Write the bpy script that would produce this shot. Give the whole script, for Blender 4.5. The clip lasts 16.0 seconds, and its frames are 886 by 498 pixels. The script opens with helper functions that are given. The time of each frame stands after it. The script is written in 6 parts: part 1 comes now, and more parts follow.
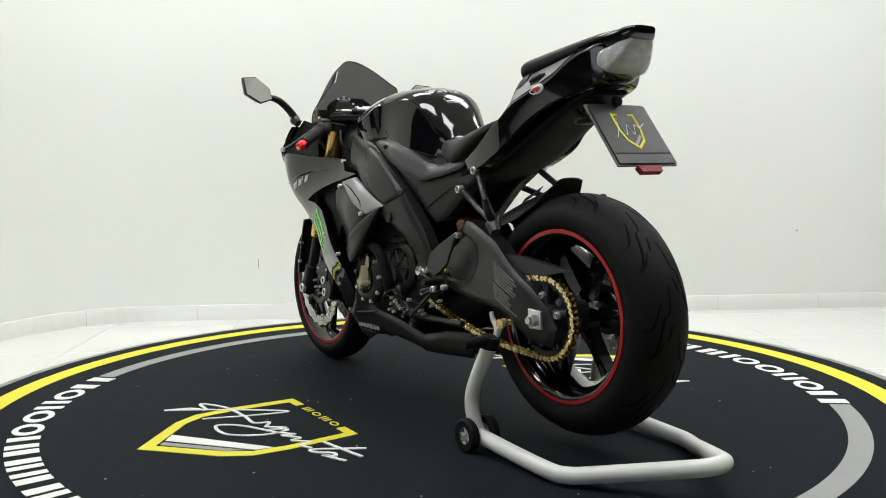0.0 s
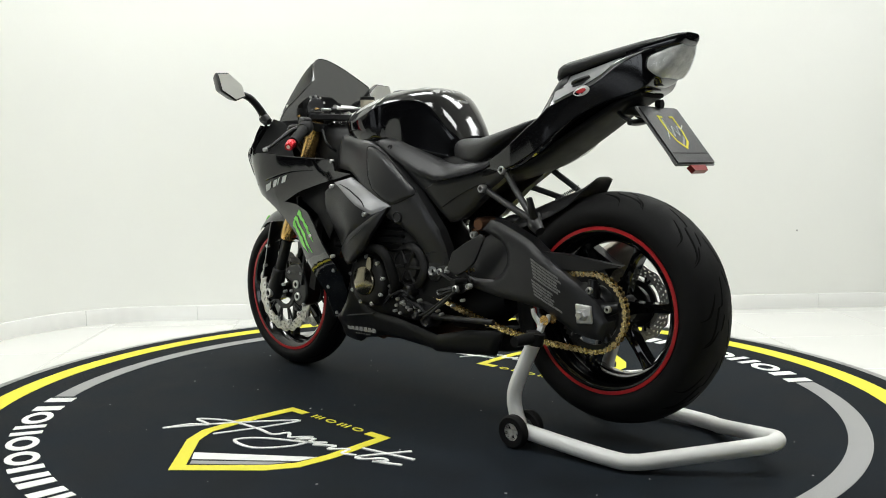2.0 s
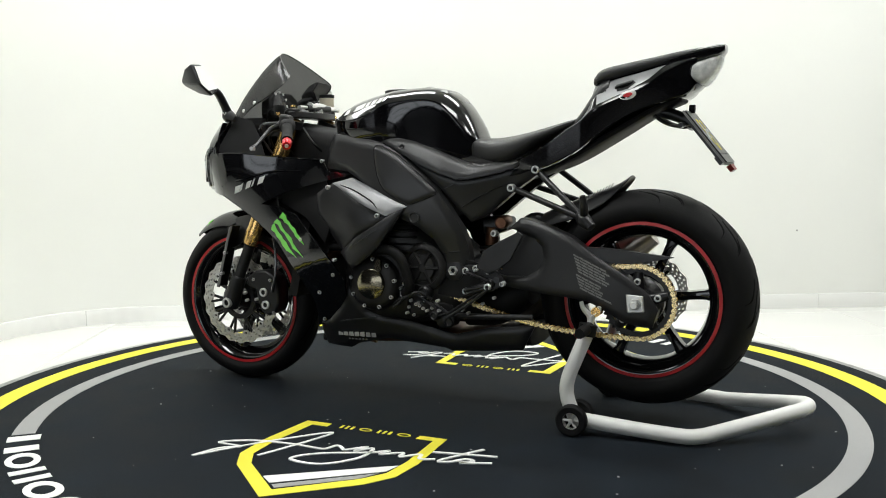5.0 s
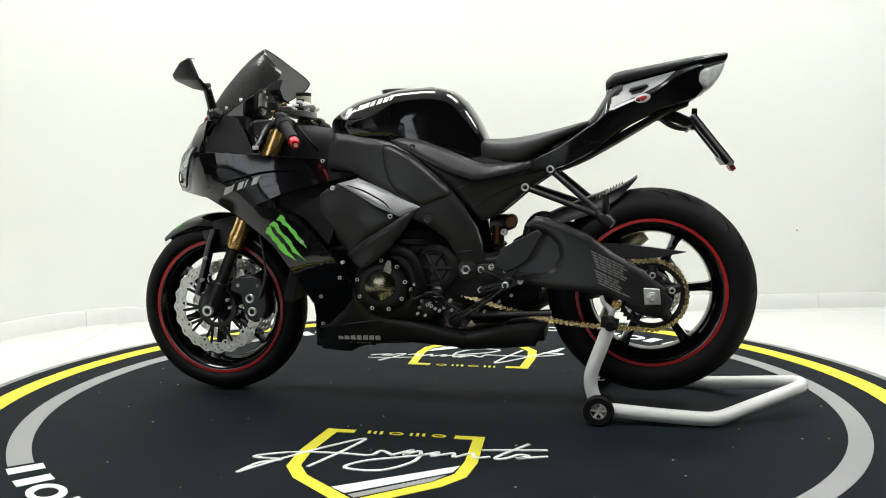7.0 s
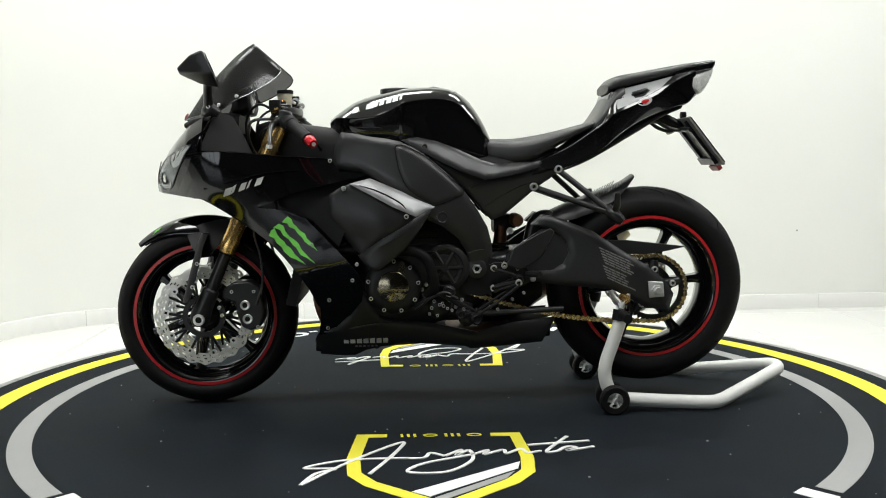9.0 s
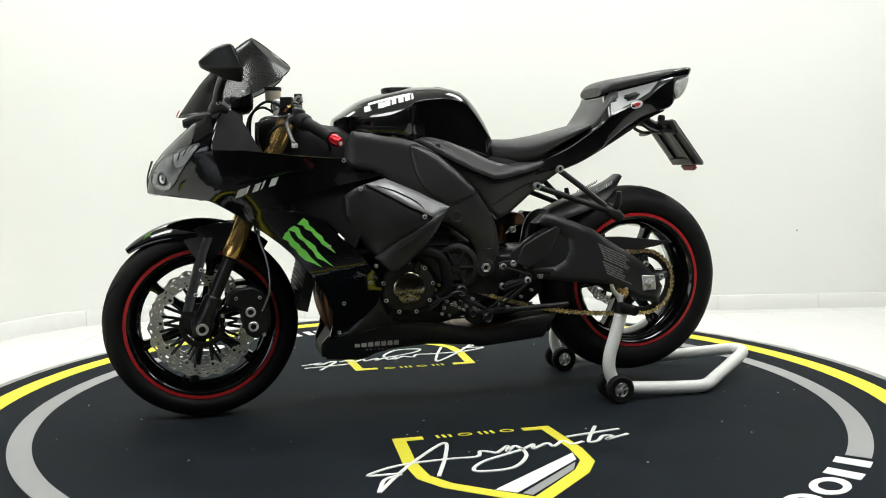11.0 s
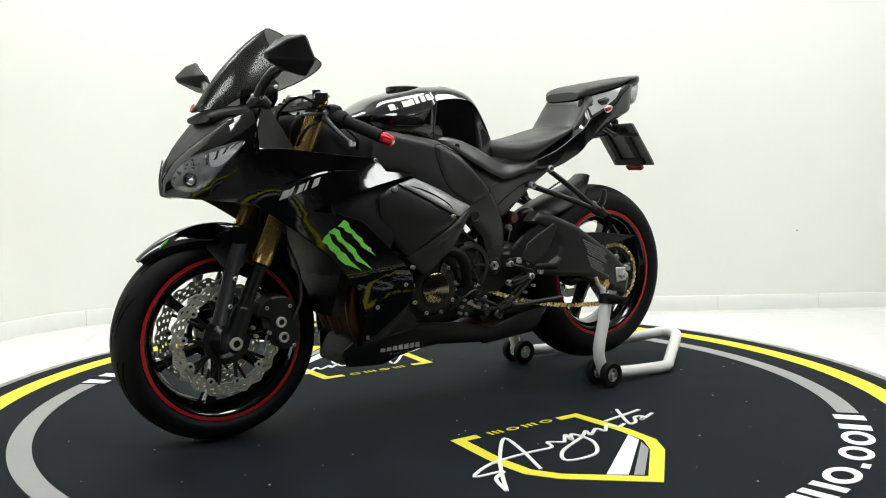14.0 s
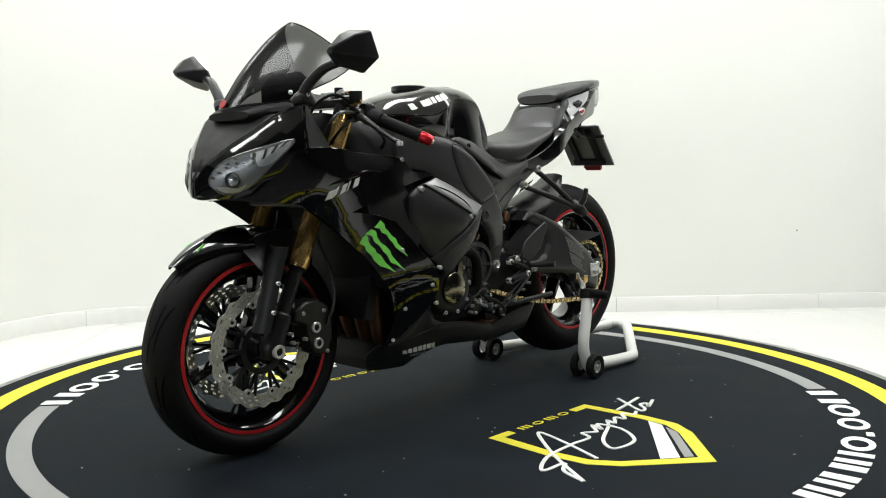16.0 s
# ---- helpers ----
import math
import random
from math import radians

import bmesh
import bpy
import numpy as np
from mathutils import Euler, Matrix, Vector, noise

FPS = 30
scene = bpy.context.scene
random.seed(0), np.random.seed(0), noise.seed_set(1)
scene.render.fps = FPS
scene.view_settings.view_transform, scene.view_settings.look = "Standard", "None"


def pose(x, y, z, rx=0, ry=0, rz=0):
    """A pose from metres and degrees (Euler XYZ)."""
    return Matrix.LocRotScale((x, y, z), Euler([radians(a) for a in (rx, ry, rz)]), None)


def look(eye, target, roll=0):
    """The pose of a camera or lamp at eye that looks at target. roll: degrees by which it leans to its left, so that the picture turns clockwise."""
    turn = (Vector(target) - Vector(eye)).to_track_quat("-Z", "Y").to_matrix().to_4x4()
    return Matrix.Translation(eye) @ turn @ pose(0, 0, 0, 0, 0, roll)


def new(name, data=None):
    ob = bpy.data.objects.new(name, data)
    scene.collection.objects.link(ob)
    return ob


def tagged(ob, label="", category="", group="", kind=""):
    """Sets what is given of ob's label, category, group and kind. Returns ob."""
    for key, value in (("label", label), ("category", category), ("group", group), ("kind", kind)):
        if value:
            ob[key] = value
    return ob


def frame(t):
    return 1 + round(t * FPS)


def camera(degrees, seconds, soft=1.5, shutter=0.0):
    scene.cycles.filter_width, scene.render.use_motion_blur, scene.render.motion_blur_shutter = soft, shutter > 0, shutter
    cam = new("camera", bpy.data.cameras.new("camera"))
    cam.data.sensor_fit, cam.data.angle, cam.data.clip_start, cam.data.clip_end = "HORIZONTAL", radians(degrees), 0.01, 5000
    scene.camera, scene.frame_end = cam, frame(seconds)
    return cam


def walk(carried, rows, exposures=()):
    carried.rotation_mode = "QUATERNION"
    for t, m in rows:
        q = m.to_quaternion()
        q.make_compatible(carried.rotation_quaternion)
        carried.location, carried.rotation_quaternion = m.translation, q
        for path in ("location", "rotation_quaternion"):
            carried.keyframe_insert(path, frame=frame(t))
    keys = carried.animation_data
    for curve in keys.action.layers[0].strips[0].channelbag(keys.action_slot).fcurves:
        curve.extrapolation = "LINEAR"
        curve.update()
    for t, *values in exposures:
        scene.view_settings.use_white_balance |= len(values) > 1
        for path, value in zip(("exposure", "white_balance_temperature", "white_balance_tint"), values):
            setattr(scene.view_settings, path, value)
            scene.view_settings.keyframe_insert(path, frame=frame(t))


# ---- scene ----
# camera on its tripod, standing still
EYE = Vector((0.0, -2.8744, 0.7668))
AIM = EYE + Vector((0.00486, 0.99538, -0.09593)) * 3.0
cam = camera(53.47, 16.0, 1.0)
walk(cam, [(0.0, look(EYE, AIM, -0.613)), (16.0, look(EYE, AIM, -0.613))], [(0.0, -0.23), (2.0, -0.12), (4.2, -0.02), (8.0, 0.0), (16.0, 0.0)])

# ---- light ----
world = bpy.data.worlds.new("world")
scene.world = world
world.use_nodes = True
world.node_tree.nodes["Background"].inputs[0].default_value = (0.9, 0.95, 1.0, 1)
world.node_tree.nodes["Background"].inputs[1].default_value = 0.05
FLOOR_Z = -0.10
CEIL_Z = 3.1
LIGHT_SPOTS = [(x, y) for y in (1.0, -1.2) for x in (-2.2, -0.4, 1.4, 3.2)]
LAMP_POWER = 25
for lx, ly in LIGHT_SPOTS:
    lamp = new("ceiling_lamp", bpy.data.lights.new("ceiling_lamp", "AREA"))
    lamp.data.shape, lamp.data.size, lamp.data.size_y = "RECTANGLE", 1.15, 0.55
    lamp.data.energy, lamp.data.color = LAMP_POWER, (0.97, 1.0, 0.995)
    lamp.matrix_world = pose(lx, ly, CEIL_Z - 0.06)


# ---- materials ----
def material(name, color, rough=0.5, metal=0.0, coat=0.0, vary=0.15, scale=8.0, bump=0.0, bump_scale=120.0, random_obj=0.0, spec=0.5, fine=0.0):
    """Principled surface with a large stain noise, a fine grain and a relief."""
    m = bpy.data.materials.new(name)
    m.use_nodes = True
    nt = m.node_tree
    b = nt.nodes["Principled BSDF"]
    b.inputs["Roughness"].default_value = rough
    b.inputs["Metallic"].default_value = metal
    b.inputs["Coat Weight"].default_value = coat
    b.inputs["Coat Roughness"].default_value = 0.04
    b.inputs["Specular IOR Level"].default_value = spec
    tc = nt.nodes.new("ShaderNodeTexCoord")
    n1 = nt.nodes.new("ShaderNodeTexNoise")
    n1.inputs["Scale"].default_value, n1.inputs["Detail"].default_value = scale, 6
    nt.links.new(tc.outputs["Object"], n1.inputs["Vector"])
    ramp = nt.nodes.new("ShaderNodeMix")
    ramp.data_type = "RGBA"
    ramp.inputs[6].default_value = (*[c * (1 - vary) for c in color], 1)
    ramp.inputs[7].default_value = (*[min(1, c * (1 + vary)) for c in color], 1)
    nt.links.new(n1.outputs["Fac"], ramp.inputs[0])
    last = ramp.outputs[2]
    if fine:
        n3 = nt.nodes.new("ShaderNodeTexNoise")
        n3.inputs["Scale"].default_value, n3.inputs["Detail"].default_value = 260, 3
        nt.links.new(tc.outputs["Object"], n3.inputs["Vector"])
        mr = nt.nodes.new("ShaderNodeMapRange")
        mr.inputs[3].default_value, mr.inputs[4].default_value = 1 - fine, 1 + fine
        nt.links.new(n3.outputs["Fac"], mr.inputs[0])
        hs = nt.nodes.new("ShaderNodeHueSaturation")
        nt.links.new(last, hs.inputs["Color"])
        nt.links.new(mr.outputs[0], hs.inputs["Value"])
        last = hs.outputs[0]
    nt.links.new(last, b.inputs["Base Color"])
    rr = nt.nodes.new("ShaderNodeMapRange")
    rr.inputs[3].default_value, rr.inputs[4].default_value = max(0.02, rough * 0.8), min(1, rough * 1.25)
    nt.links.new(n1.outputs["Fac"], rr.inputs[0])
    nt.links.new(rr.outputs[0], b.inputs["Roughness"])
    if bump:
        n2 = nt.nodes.new("ShaderNodeTexNoise")
        n2.inputs["Scale"].default_value, n2.inputs["Detail"].default_value = bump_scale, 4
        nt.links.new(tc.outputs["Object"], n2.inputs["Vector"])
        bp = nt.nodes.new("ShaderNodeBump")
        bp.inputs["Strength"].default_value, bp.inputs["Distance"].default_value = bump, 0.002
        nt.links.new(n2.outputs["Fac"], bp.inputs["Height"])
        nt.links.new(bp.outputs[0], b.inputs["Normal"])
    return m


WALL = material("wall_paint", (0.80, 0.805, 0.76), 0.6, vary=0.03, scale=1.5, bump=0.05, bump_scale=90)
CEIL = material("ceiling_paint", (0.8, 0.8, 0.78), 0.8, vary=0.03)
# Colour of the unseen surround, dark so that gloss paint reflects black.
DARK_WALL = material("dark_unseen_surround", (0.07, 0.07, 0.072), 0.7, vary=0.1, scale=1.5)
TILE = material("porcelain_tile", (0.80, 0.80, 0.765), 0.12, vary=0.03, scale=2, coat=0.3)
# Tiles out of view, darkened to keep the fairing's reflections dark.
UNSEEN_TILE = material("dark_unseen_tile", (0.10, 0.10, 0.10), 0.25, vary=0.2, scale=2)
GROUT = material("grout", (0.30, 0.30, 0.29), 0.8)
CARPET = material("printed_mat", (0.0078, 0.0108, 0.0145), 0.74, vary=0.95, scale=5.5, bump=0.5, bump_scale=420, fine=0.6, spec=0.09)
YELLOW = material("yellow_print", (0.74, 0.67, 0.035), 0.65, vary=0.08, scale=14, bump=0.2, bump_scale=300, fine=0.06)
GREY = material("grey_print", (0.30, 0.30, 0.295), 0.65, vary=0.1, scale=14, bump=0.2, bump_scale=300, fine=0.1)
WHITE = material("white_print", (0.78, 0.78, 0.75), 0.65, vary=0.06, scale=14, bump=0.2, bump_scale=300, fine=0.06)
RIM_EDGE = material("worn_grey_edge", (0.24, 0.24, 0.23), 0.6, vary=0.8, scale=22, fine=0.3)
GLOSS = material("gloss_black_paint", (0.003, 0.003, 0.0035), 0.08, coat=0.25, vary=0.2, scale=5)
MATTE = material("matte_black_plastic", (0.0165, 0.0165, 0.017), 0.35, spec=0.40, vary=0.2, scale=9, bump=0.12, bump_scale=700, fine=0.1)
SATIN = material("satin_black_metal", (0.010, 0.010, 0.0105), 0.33, spec=0.4, vary=0.3, scale=20, bump=0.1, bump_scale=300)
# Deep black for black parts, and for shade in vents, intake and recesses.
DARK = material("black_part_and_recess_shade", (0.005, 0.005, 0.005), 0.6, spec=0.25, vary=0.3, scale=20)
ENGINE = material("dark_engine_casting", (0.018, 0.0175, 0.017), 0.40, spec=0.35, metal=0.3, vary=0.4, scale=30, bump=0.3, bump_scale=200)
RUBBER = material("tyre_rubber", (0.0062, 0.0062, 0.0062), 0.60, spec=0.17, vary=0.25, scale=30, bump=0.15, bump_scale=300, fine=0.15)
# Near-black strip colour for the shade inside the tread grooves.
GROOVE_SHADE = material("groove_shade_strip", (0.002, 0.002, 0.002), 0.9, spec=0.1)
LEATHER = material("black_vinyl", (0.022, 0.022, 0.022), 0.42, vary=0.2, scale=15, bump=0.3, bump_scale=600)
GOLD = material("gold_anodised", (0.78, 0.50, 0.18), 0.24, metal=0.85, vary=0.12, scale=30)
CHAIN = material("gold_chain", (0.85, 0.66, 0.36), 0.26, metal=1.0, vary=0.25, scale=60)
STEEL = material("brushed_steel", (0.72, 0.72, 0.70), 0.36, metal=0.75, vary=0.12, scale=40)
DISC = material("brake_disc_steel", (0.66, 0.65, 0.61), 0.36, metal=0.8, vary=0.15, scale=60)
COVER = material("bronze_cover", (0.20, 0.18, 0.13), 0.16, metal=1.0, vary=0.2, scale=18)
RED = material("red_tape", (0.45, 0.014, 0.018), 0.35, vary=0.08)
RED_ALU = material("red_anodised", (0.65, 0.02, 0.03), 0.25, metal=0.7)
STAND_W = material("white_powder_coat", (0.76, 0.76, 0.73), 0.35, vary=0.05, scale=12, bump=0.05, bump_scale=200, coat=0.2)
GREEN = material("green_print", (0.22, 0.76, 0.11), 0.35, vary=0.2, scale=25)
DECAL = material("silver_decal", (0.65, 0.65, 0.63), 0.3, vary=0.06)
DECAL_S = material("worn_silver_print", (0.33, 0.33, 0.32), 0.4, vary=0.2, scale=90)
DECAL_G = material("faded_grey_decal", (0.16, 0.16, 0.155), 0.5, vary=0.4, scale=80)
COPPER = material("heat_tinted_exhaust", (0.20, 0.10, 0.06), 0.4, metal=0.9, vary=0.4, scale=18)
TITAN = material("exhaust_can", (0.42, 0.38, 0.33), 0.3, metal=1.0, vary=0.2)
RED_LENS = material("red_lens", (0.22, 0.008, 0.008), 0.35, coat=0.0, spec=0.3)
RESERVOIR = material("milky_plastic", (0.55, 0.50, 0.38), 0.4)
GRAPHITE = material("graphite_gloss_panel", (0.085, 0.085, 0.088), 0.26, metal=0.5, coat=0.4, vary=0.15)
# Grey base colour imitates the ceiling reflected in black upward facets.
STRIP = material("grey_of_ceiling_reflection", (0.24, 0.24, 0.245), 0.33, metal=0.3, vary=0.12)
SATIN_P = material("satin_black_cover", (0.024, 0.024, 0.0245), 0.33, spec=0.42, vary=0.2, scale=7, bump=0.08, bump_scale=500)


def clear(name, color, rough, mix, dark):
    """Thin clear or smoked plastic: a transparent sheet with a gloss."""
    m = bpy.data.materials.new(name)
    m.use_nodes = True
    nt = m.node_tree
    b = nt.nodes["Principled BSDF"]
    b.inputs["Base Color"].default_value = (*dark, 1)
    b.inputs["Roughness"].default_value = rough
    b.inputs["Specular IOR Level"].default_value = 1.0
    b.inputs["Coat Weight"].default_value = 1.0
    t = nt.nodes.new("ShaderNodeBsdfTransparent")
    t.inputs[0].default_value = (*color, 1)
    mx = nt.nodes.new("ShaderNodeMixShader")
    mx.inputs[0].default_value = mix
    nt.links.new(t.outputs[0], mx.inputs[1])
    nt.links.new(b.outputs[0], mx.inputs[2])
    nt.links.new(mx.outputs[0], nt.nodes["Material Output"].inputs[0])
    return m


SMOKE = clear("smoked_screen", (0.135, 0.135, 0.138), 0.17, 0.16, (0.008, 0.008, 0.009))
LENS = clear("clear_lens", (0.96, 0.97, 0.98), 0.03, 0.12, (0.5, 0.5, 0.5))
# Patchy tone imitates the mixed reflections in the silvered bowl.
HEADLAMP = material("silvered_lamp_bowl", (0.38, 0.38, 0.38), 0.14, metal=0.6, vary=0.7, scale=16, bump=0.6, bump_scale=22)
# Pale diffuse grey in place of the bright reflections inside the lamps.
LAMP_IN = material("pale_lamp_glints", (0.60, 0.60, 0.56), 0.25, vary=0.5, scale=55, bump=1.0, bump_scale=70)
MIRROR = material("mirror_glass", (0.9, 0.9, 0.9), 0.02, metal=1.0, vary=0.0)
REFLECTOR = material("chrome_reflector", (0.75, 0.76, 0.77), 0.16, metal=1.0, vary=0.1, scale=60, bump=1.0, bump_scale=45)
GLOW = bpy.data.materials.new("lit_diffuser")
GLOW.use_nodes = True
GLOW.node_tree.nodes["Principled BSDF"].inputs["Emission Color"].default_value = (1, 0.985, 0.93, 1)
GLOW.node_tree.nodes["Principled BSDF"].inputs["Emission Strength"].default_value = 4.0

# Glow of an unseen window, added for a pale reflection in the fairing.
PANE_GLOW = bpy.data.materials.new("reflection_pane_glow")
PANE_GLOW.use_nodes = True
PANE_GLOW.node_tree.nodes["Principled BSDF"].inputs["Emission Color"].default_value = (0.88, 0.94, 1.0, 1)
PANE_GLOW.node_tree.nodes["Principled BSDF"].inputs["Emission Strength"].default_value = 2.3


# ---- mesh helpers ----
def smooth_line(pts, closed=True, sub=4):
    """Catmull-Rom through the points, of any dimension."""
    p = [Vector(q) for q in pts]
    n = len(p)
    out = []
    for i in range(n if closed else n - 1):
        a, b = p[i], p[(i + 1) % n]
        c = p[i - 1] if closed or i > 0 else a * 2 - b
        d = p[(i + 2) % n] if closed or i + 2 < n else b * 2 - a
        for k in range(sub):
            t = k / sub
            out.append(0.5 * ((2 * a) + (b - c) * t + (2 * c - 5 * a + 4 * b - d) * t * t + (3 * a - c - 3 * b + d) * t ** 3))
    if not closed:
        out.append(p[-1])
    return out


def part(name, bm, mat, parent, label="", angle=38, bevel=0.0):
    """One bmesh as one mesh object under a thing or a part."""
    bmesh.ops.recalc_face_normals(bm, faces=bm.faces)
    me = bpy.data.meshes.new(name)
    bm.to_mesh(me)
    bm.free()
    for f in me.polygons:
        f.use_smooth = True
    me.set_sharp_from_angle(angle=radians(angle))
    me.materials.append(mat)
    ob = new(name, me)
    if parent is not None:
        ob.parent = parent
    if bevel:
        mod = ob.modifiers.new("bevel", "BEVEL")
        mod.width, mod.segments, mod.limit_method, mod.angle_limit = bevel, 2, "ANGLE", radians(40)
    if label:
        tagged(ob, label)
    return ob


def loft(rings, caps=True, closed_ring=True, loop=False):
    bm = bmesh.new()
    vs = [[bm.verts.new(p) for p in r] for r in rings]
    n = len(vs[0])
    for i in range(len(vs) if loop else len(vs) - 1):
        a, b = vs[i], vs[(i + 1) % len(vs)]
        for j in range(n if closed_ring else n - 1):
            k = (j + 1) % n
            bm.faces.new((a[j], a[k], b[k], b[j]))
    if caps and closed_ring and not loop:
        bm.faces.new(vs[0][::-1])
        bm.faces.new(vs[-1])
    return bm


def body(rows, n=32, sub=4, p=2.5):
    """A solid along x: rows of (x, top, bottom, half width[, exponent])."""
    rows = [tuple(r) + (p,) * (5 - len(r)) for r in rows]
    rings = []
    for x, top, bot, hw, q in smooth_line(rows, False, sub):
        ring = []
        for k in range(n):
            a = 2 * math.pi * k / n
            c, s = math.cos(a), math.sin(a)
            ring.append((x, hw * math.copysign(abs(c) ** (2 / q), c), (top + bot) / 2 + (top - bot) / 2 * math.copysign(abs(s) ** (2 / q), s)))
        rings.append(ring)
    return loft(rings)


def tube(pts, r, n=10, sub=5, smooth=True):
    """A round tube along a line; r may be a list, one radius a point."""
    rad = r if isinstance(r, (list, tuple)) else [r] * len(pts)
    line = [tuple(q) + (w,) for q, w in zip(pts, rad)]
    line = smooth_line([Vector(q) for q in line], False, sub) if smooth and len(pts) > 2 else [Vector(q) for q in line]
    rings = []
    for i, q in enumerate(line):
        a, b = Vector(line[max(0, i - 1)][:3]), Vector(line[min(len(line) - 1, i + 1)][:3])
        d = (b - a).normalized()
        if i == 0:
            u = d.orthogonal().normalized()
        u = (u - d * u.dot(d)).normalized()
        w = d.cross(u)
        rings.append([Vector(q[:3]) + (u * math.cos(2 * math.pi * k / n) + w * math.sin(2 * math.pi * k / n)) * q[3] for k in range(n)])
    return loft(rings)


def revolve(profile, n=96, centre=(0, 0, 0), loop=True, axis="y"):
    """A ring about the y axis (or z): profile of (radius, along)."""
    bm = bmesh.new()
    rings = []
    for k in range(n):
        a = 2 * math.pi * k / n
        c, s = math.cos(a), math.sin(a)
        if axis == "y":
            rings.append([(centre[0] + r * c, centre[1] + y, centre[2] + r * s) for r, y in profile])
        else:
            rings.append([(centre[0] + r * c, centre[1] + r * s, centre[2] + y) for r, y in profile])
    bm.free()
    return loft(rings, caps=False, closed_ring=loop, loop=True)


def drum(profile, n=32, centre=(0, 0, 0), axis="y"):
    """A closed turned solid: profile from axis to axis, radius 0 at both ends."""
    return revolve([(max(r, 1e-4), y) for r, y in profile], n, centre, False, axis)


def join(*bms):
    out = bms[0]
    for b in bms[1:]:
        me = bpy.data.meshes.new("tmp")
        b.to_mesh(me)
        b.free()
        out.from_mesh(me)
        bpy.data.meshes.remove(me)
    return out


def moved(bm, m):
    bmesh.ops.transform(bm, matrix=m, verts=bm.verts)
    return bm


def mirrored(bm):
    b = bm.copy()
    for v in b.verts:
        v.co.y = -v.co.y
    return b


def surf(ctrl):
    """A smooth height y(x, z) through a few control points (thin plate)."""
    c = np.array(ctrl, float)
    d = np.hypot(c[:, None, 0] - c[None, :, 0], c[:, None, 1] - c[None, :, 1])
    k = np.where(d > 0, d * d * np.log(d + 1e-9), 0) + np.eye(len(c)) * 1e-4
    q = np.c_[np.ones(len(c)), c[:, :2]]
    a = np.block([[k, q], [q.T, np.zeros((3, 3))]])
    w = np.linalg.solve(a, np.r_[c[:, 2], 0, 0, 0])

    def f(x, z):
        e = np.hypot(x - c[:, 0], z - c[:, 1])
        return float((np.where(e > 0, e * e * np.log(e + 1e-9), 0) * w[:-3]).sum() + w[-3] + w[-2] * x + w[-1] * z)
    return f


def panel(outline, f, thick=0.006, cell=0.025, sub=0, lift=0.0):
    """A shell whose outline is given in the side view and whose depth is f(x, z), thickened inwards."""
    pts = [(p.x, p.y) for p in smooth_line(outline, True, sub)] if sub else outline
    bm = bmesh.new()
    bm.faces.new([bm.verts.new((x, 0, z)) for x, z in pts])
    bm.normal_update()
    bmesh.ops.triangulate(bm, faces=bm.faces[:])
    xs, zs = [p[0] for p in pts], [p[1] for p in pts]
    for axis, lo, hi in ((0, min(xs), max(xs)), (2, min(zs), max(zs))):
        k = math.floor(lo / cell) + 1
        while k * cell < hi:
            co, no = [0, 0, 0], [0, 0, 0]
            co[axis], no[axis] = k * cell, 1
            bmesh.ops.bisect_plane(bm, geom=bm.verts[:] + bm.edges[:] + bm.faces[:], plane_co=co, plane_no=no)
            k += 1
    bmesh.ops.remove_doubles(bm, verts=bm.verts[:], dist=1e-5)
    front = {v: bm.verts.new((v.co.x, f(v.co.x, v.co.z) + lift - thick, v.co.z)) for v in bm.verts[:]}
    rim = [e for e in bm.edges if len(e.link_faces) == 1]
    faces = bm.faces[:]
    for v in front:
        v.co.y = f(v.co.x, v.co.z) + lift
    for q in faces:
        bm.faces.new([front[v] for v in reversed(q.verts)])
    for e in rim:
        a, b = e.verts
        bm.faces.new((a, b, front[b], front[a]))
    return bm


def pillow(outline, f, h=0.012, reach=0.03):
    """The surface f, rounded away by h within reach of the outline."""
    a = np.array(outline, float)
    b = np.roll(a, -1, 0) - a
    bb = (b * b).sum(1) + 1e-12

    def g(x, z):
        p = np.array((x, z)) - a
        t = np.clip((p * b).sum(1) / bb, 0, 1)
        d = np.sqrt((((p - b * t[:, None])) ** 2).sum(1).min())
        u = 1 - min(1.0, d / reach)
        return f(x, z) - h * u * u
    return g


def row_at(rows, x):
    """The row of numbers at x, where rows run towards smaller x."""
    x = max(min(x, rows[0][0]), rows[-1][0])
    for a, b in zip(rows, rows[1:]):
        if b[0] <= x <= a[0]:
            t = (a[0] - x) / (a[0] - b[0])
            return tuple(i + (j - i) * t for i, j in zip(a, b))


def edge_y(half, z):
    """How far out a half section, given from the top down, reaches at height z."""
    best = 0.0
    for (y0, z0), (y1, z1) in zip(half, half[1:]):
        if min(z0, z1) <= z <= max(z0, z1) and abs(z0 - z1) > 1e-6:
            best = max(best, y0 + (y1 - y0) * (z0 - z) / (z0 - z1))
    return best if best else max(y for y, _ in half)


def ribbed_body(rows, half, sub=4):
    """A solid along x whose half section half(row) has creases of its own."""
    rings = []
    for r in smooth_line(rows, False, sub):
        h = half(tuple(r))
        rings.append([(r[0], y, z) for y, z in h] + [(r[0], -y, z) for y, z in reversed(h) if y > 1e-5])
    return loft(rings)


def slab(outline, y0, y1):
    """A plate with a side-view outline, from y0 to y1."""
    return loft([[(x, y0, z) for x, z in outline], [(x, y1, z) for x, z in outline]])


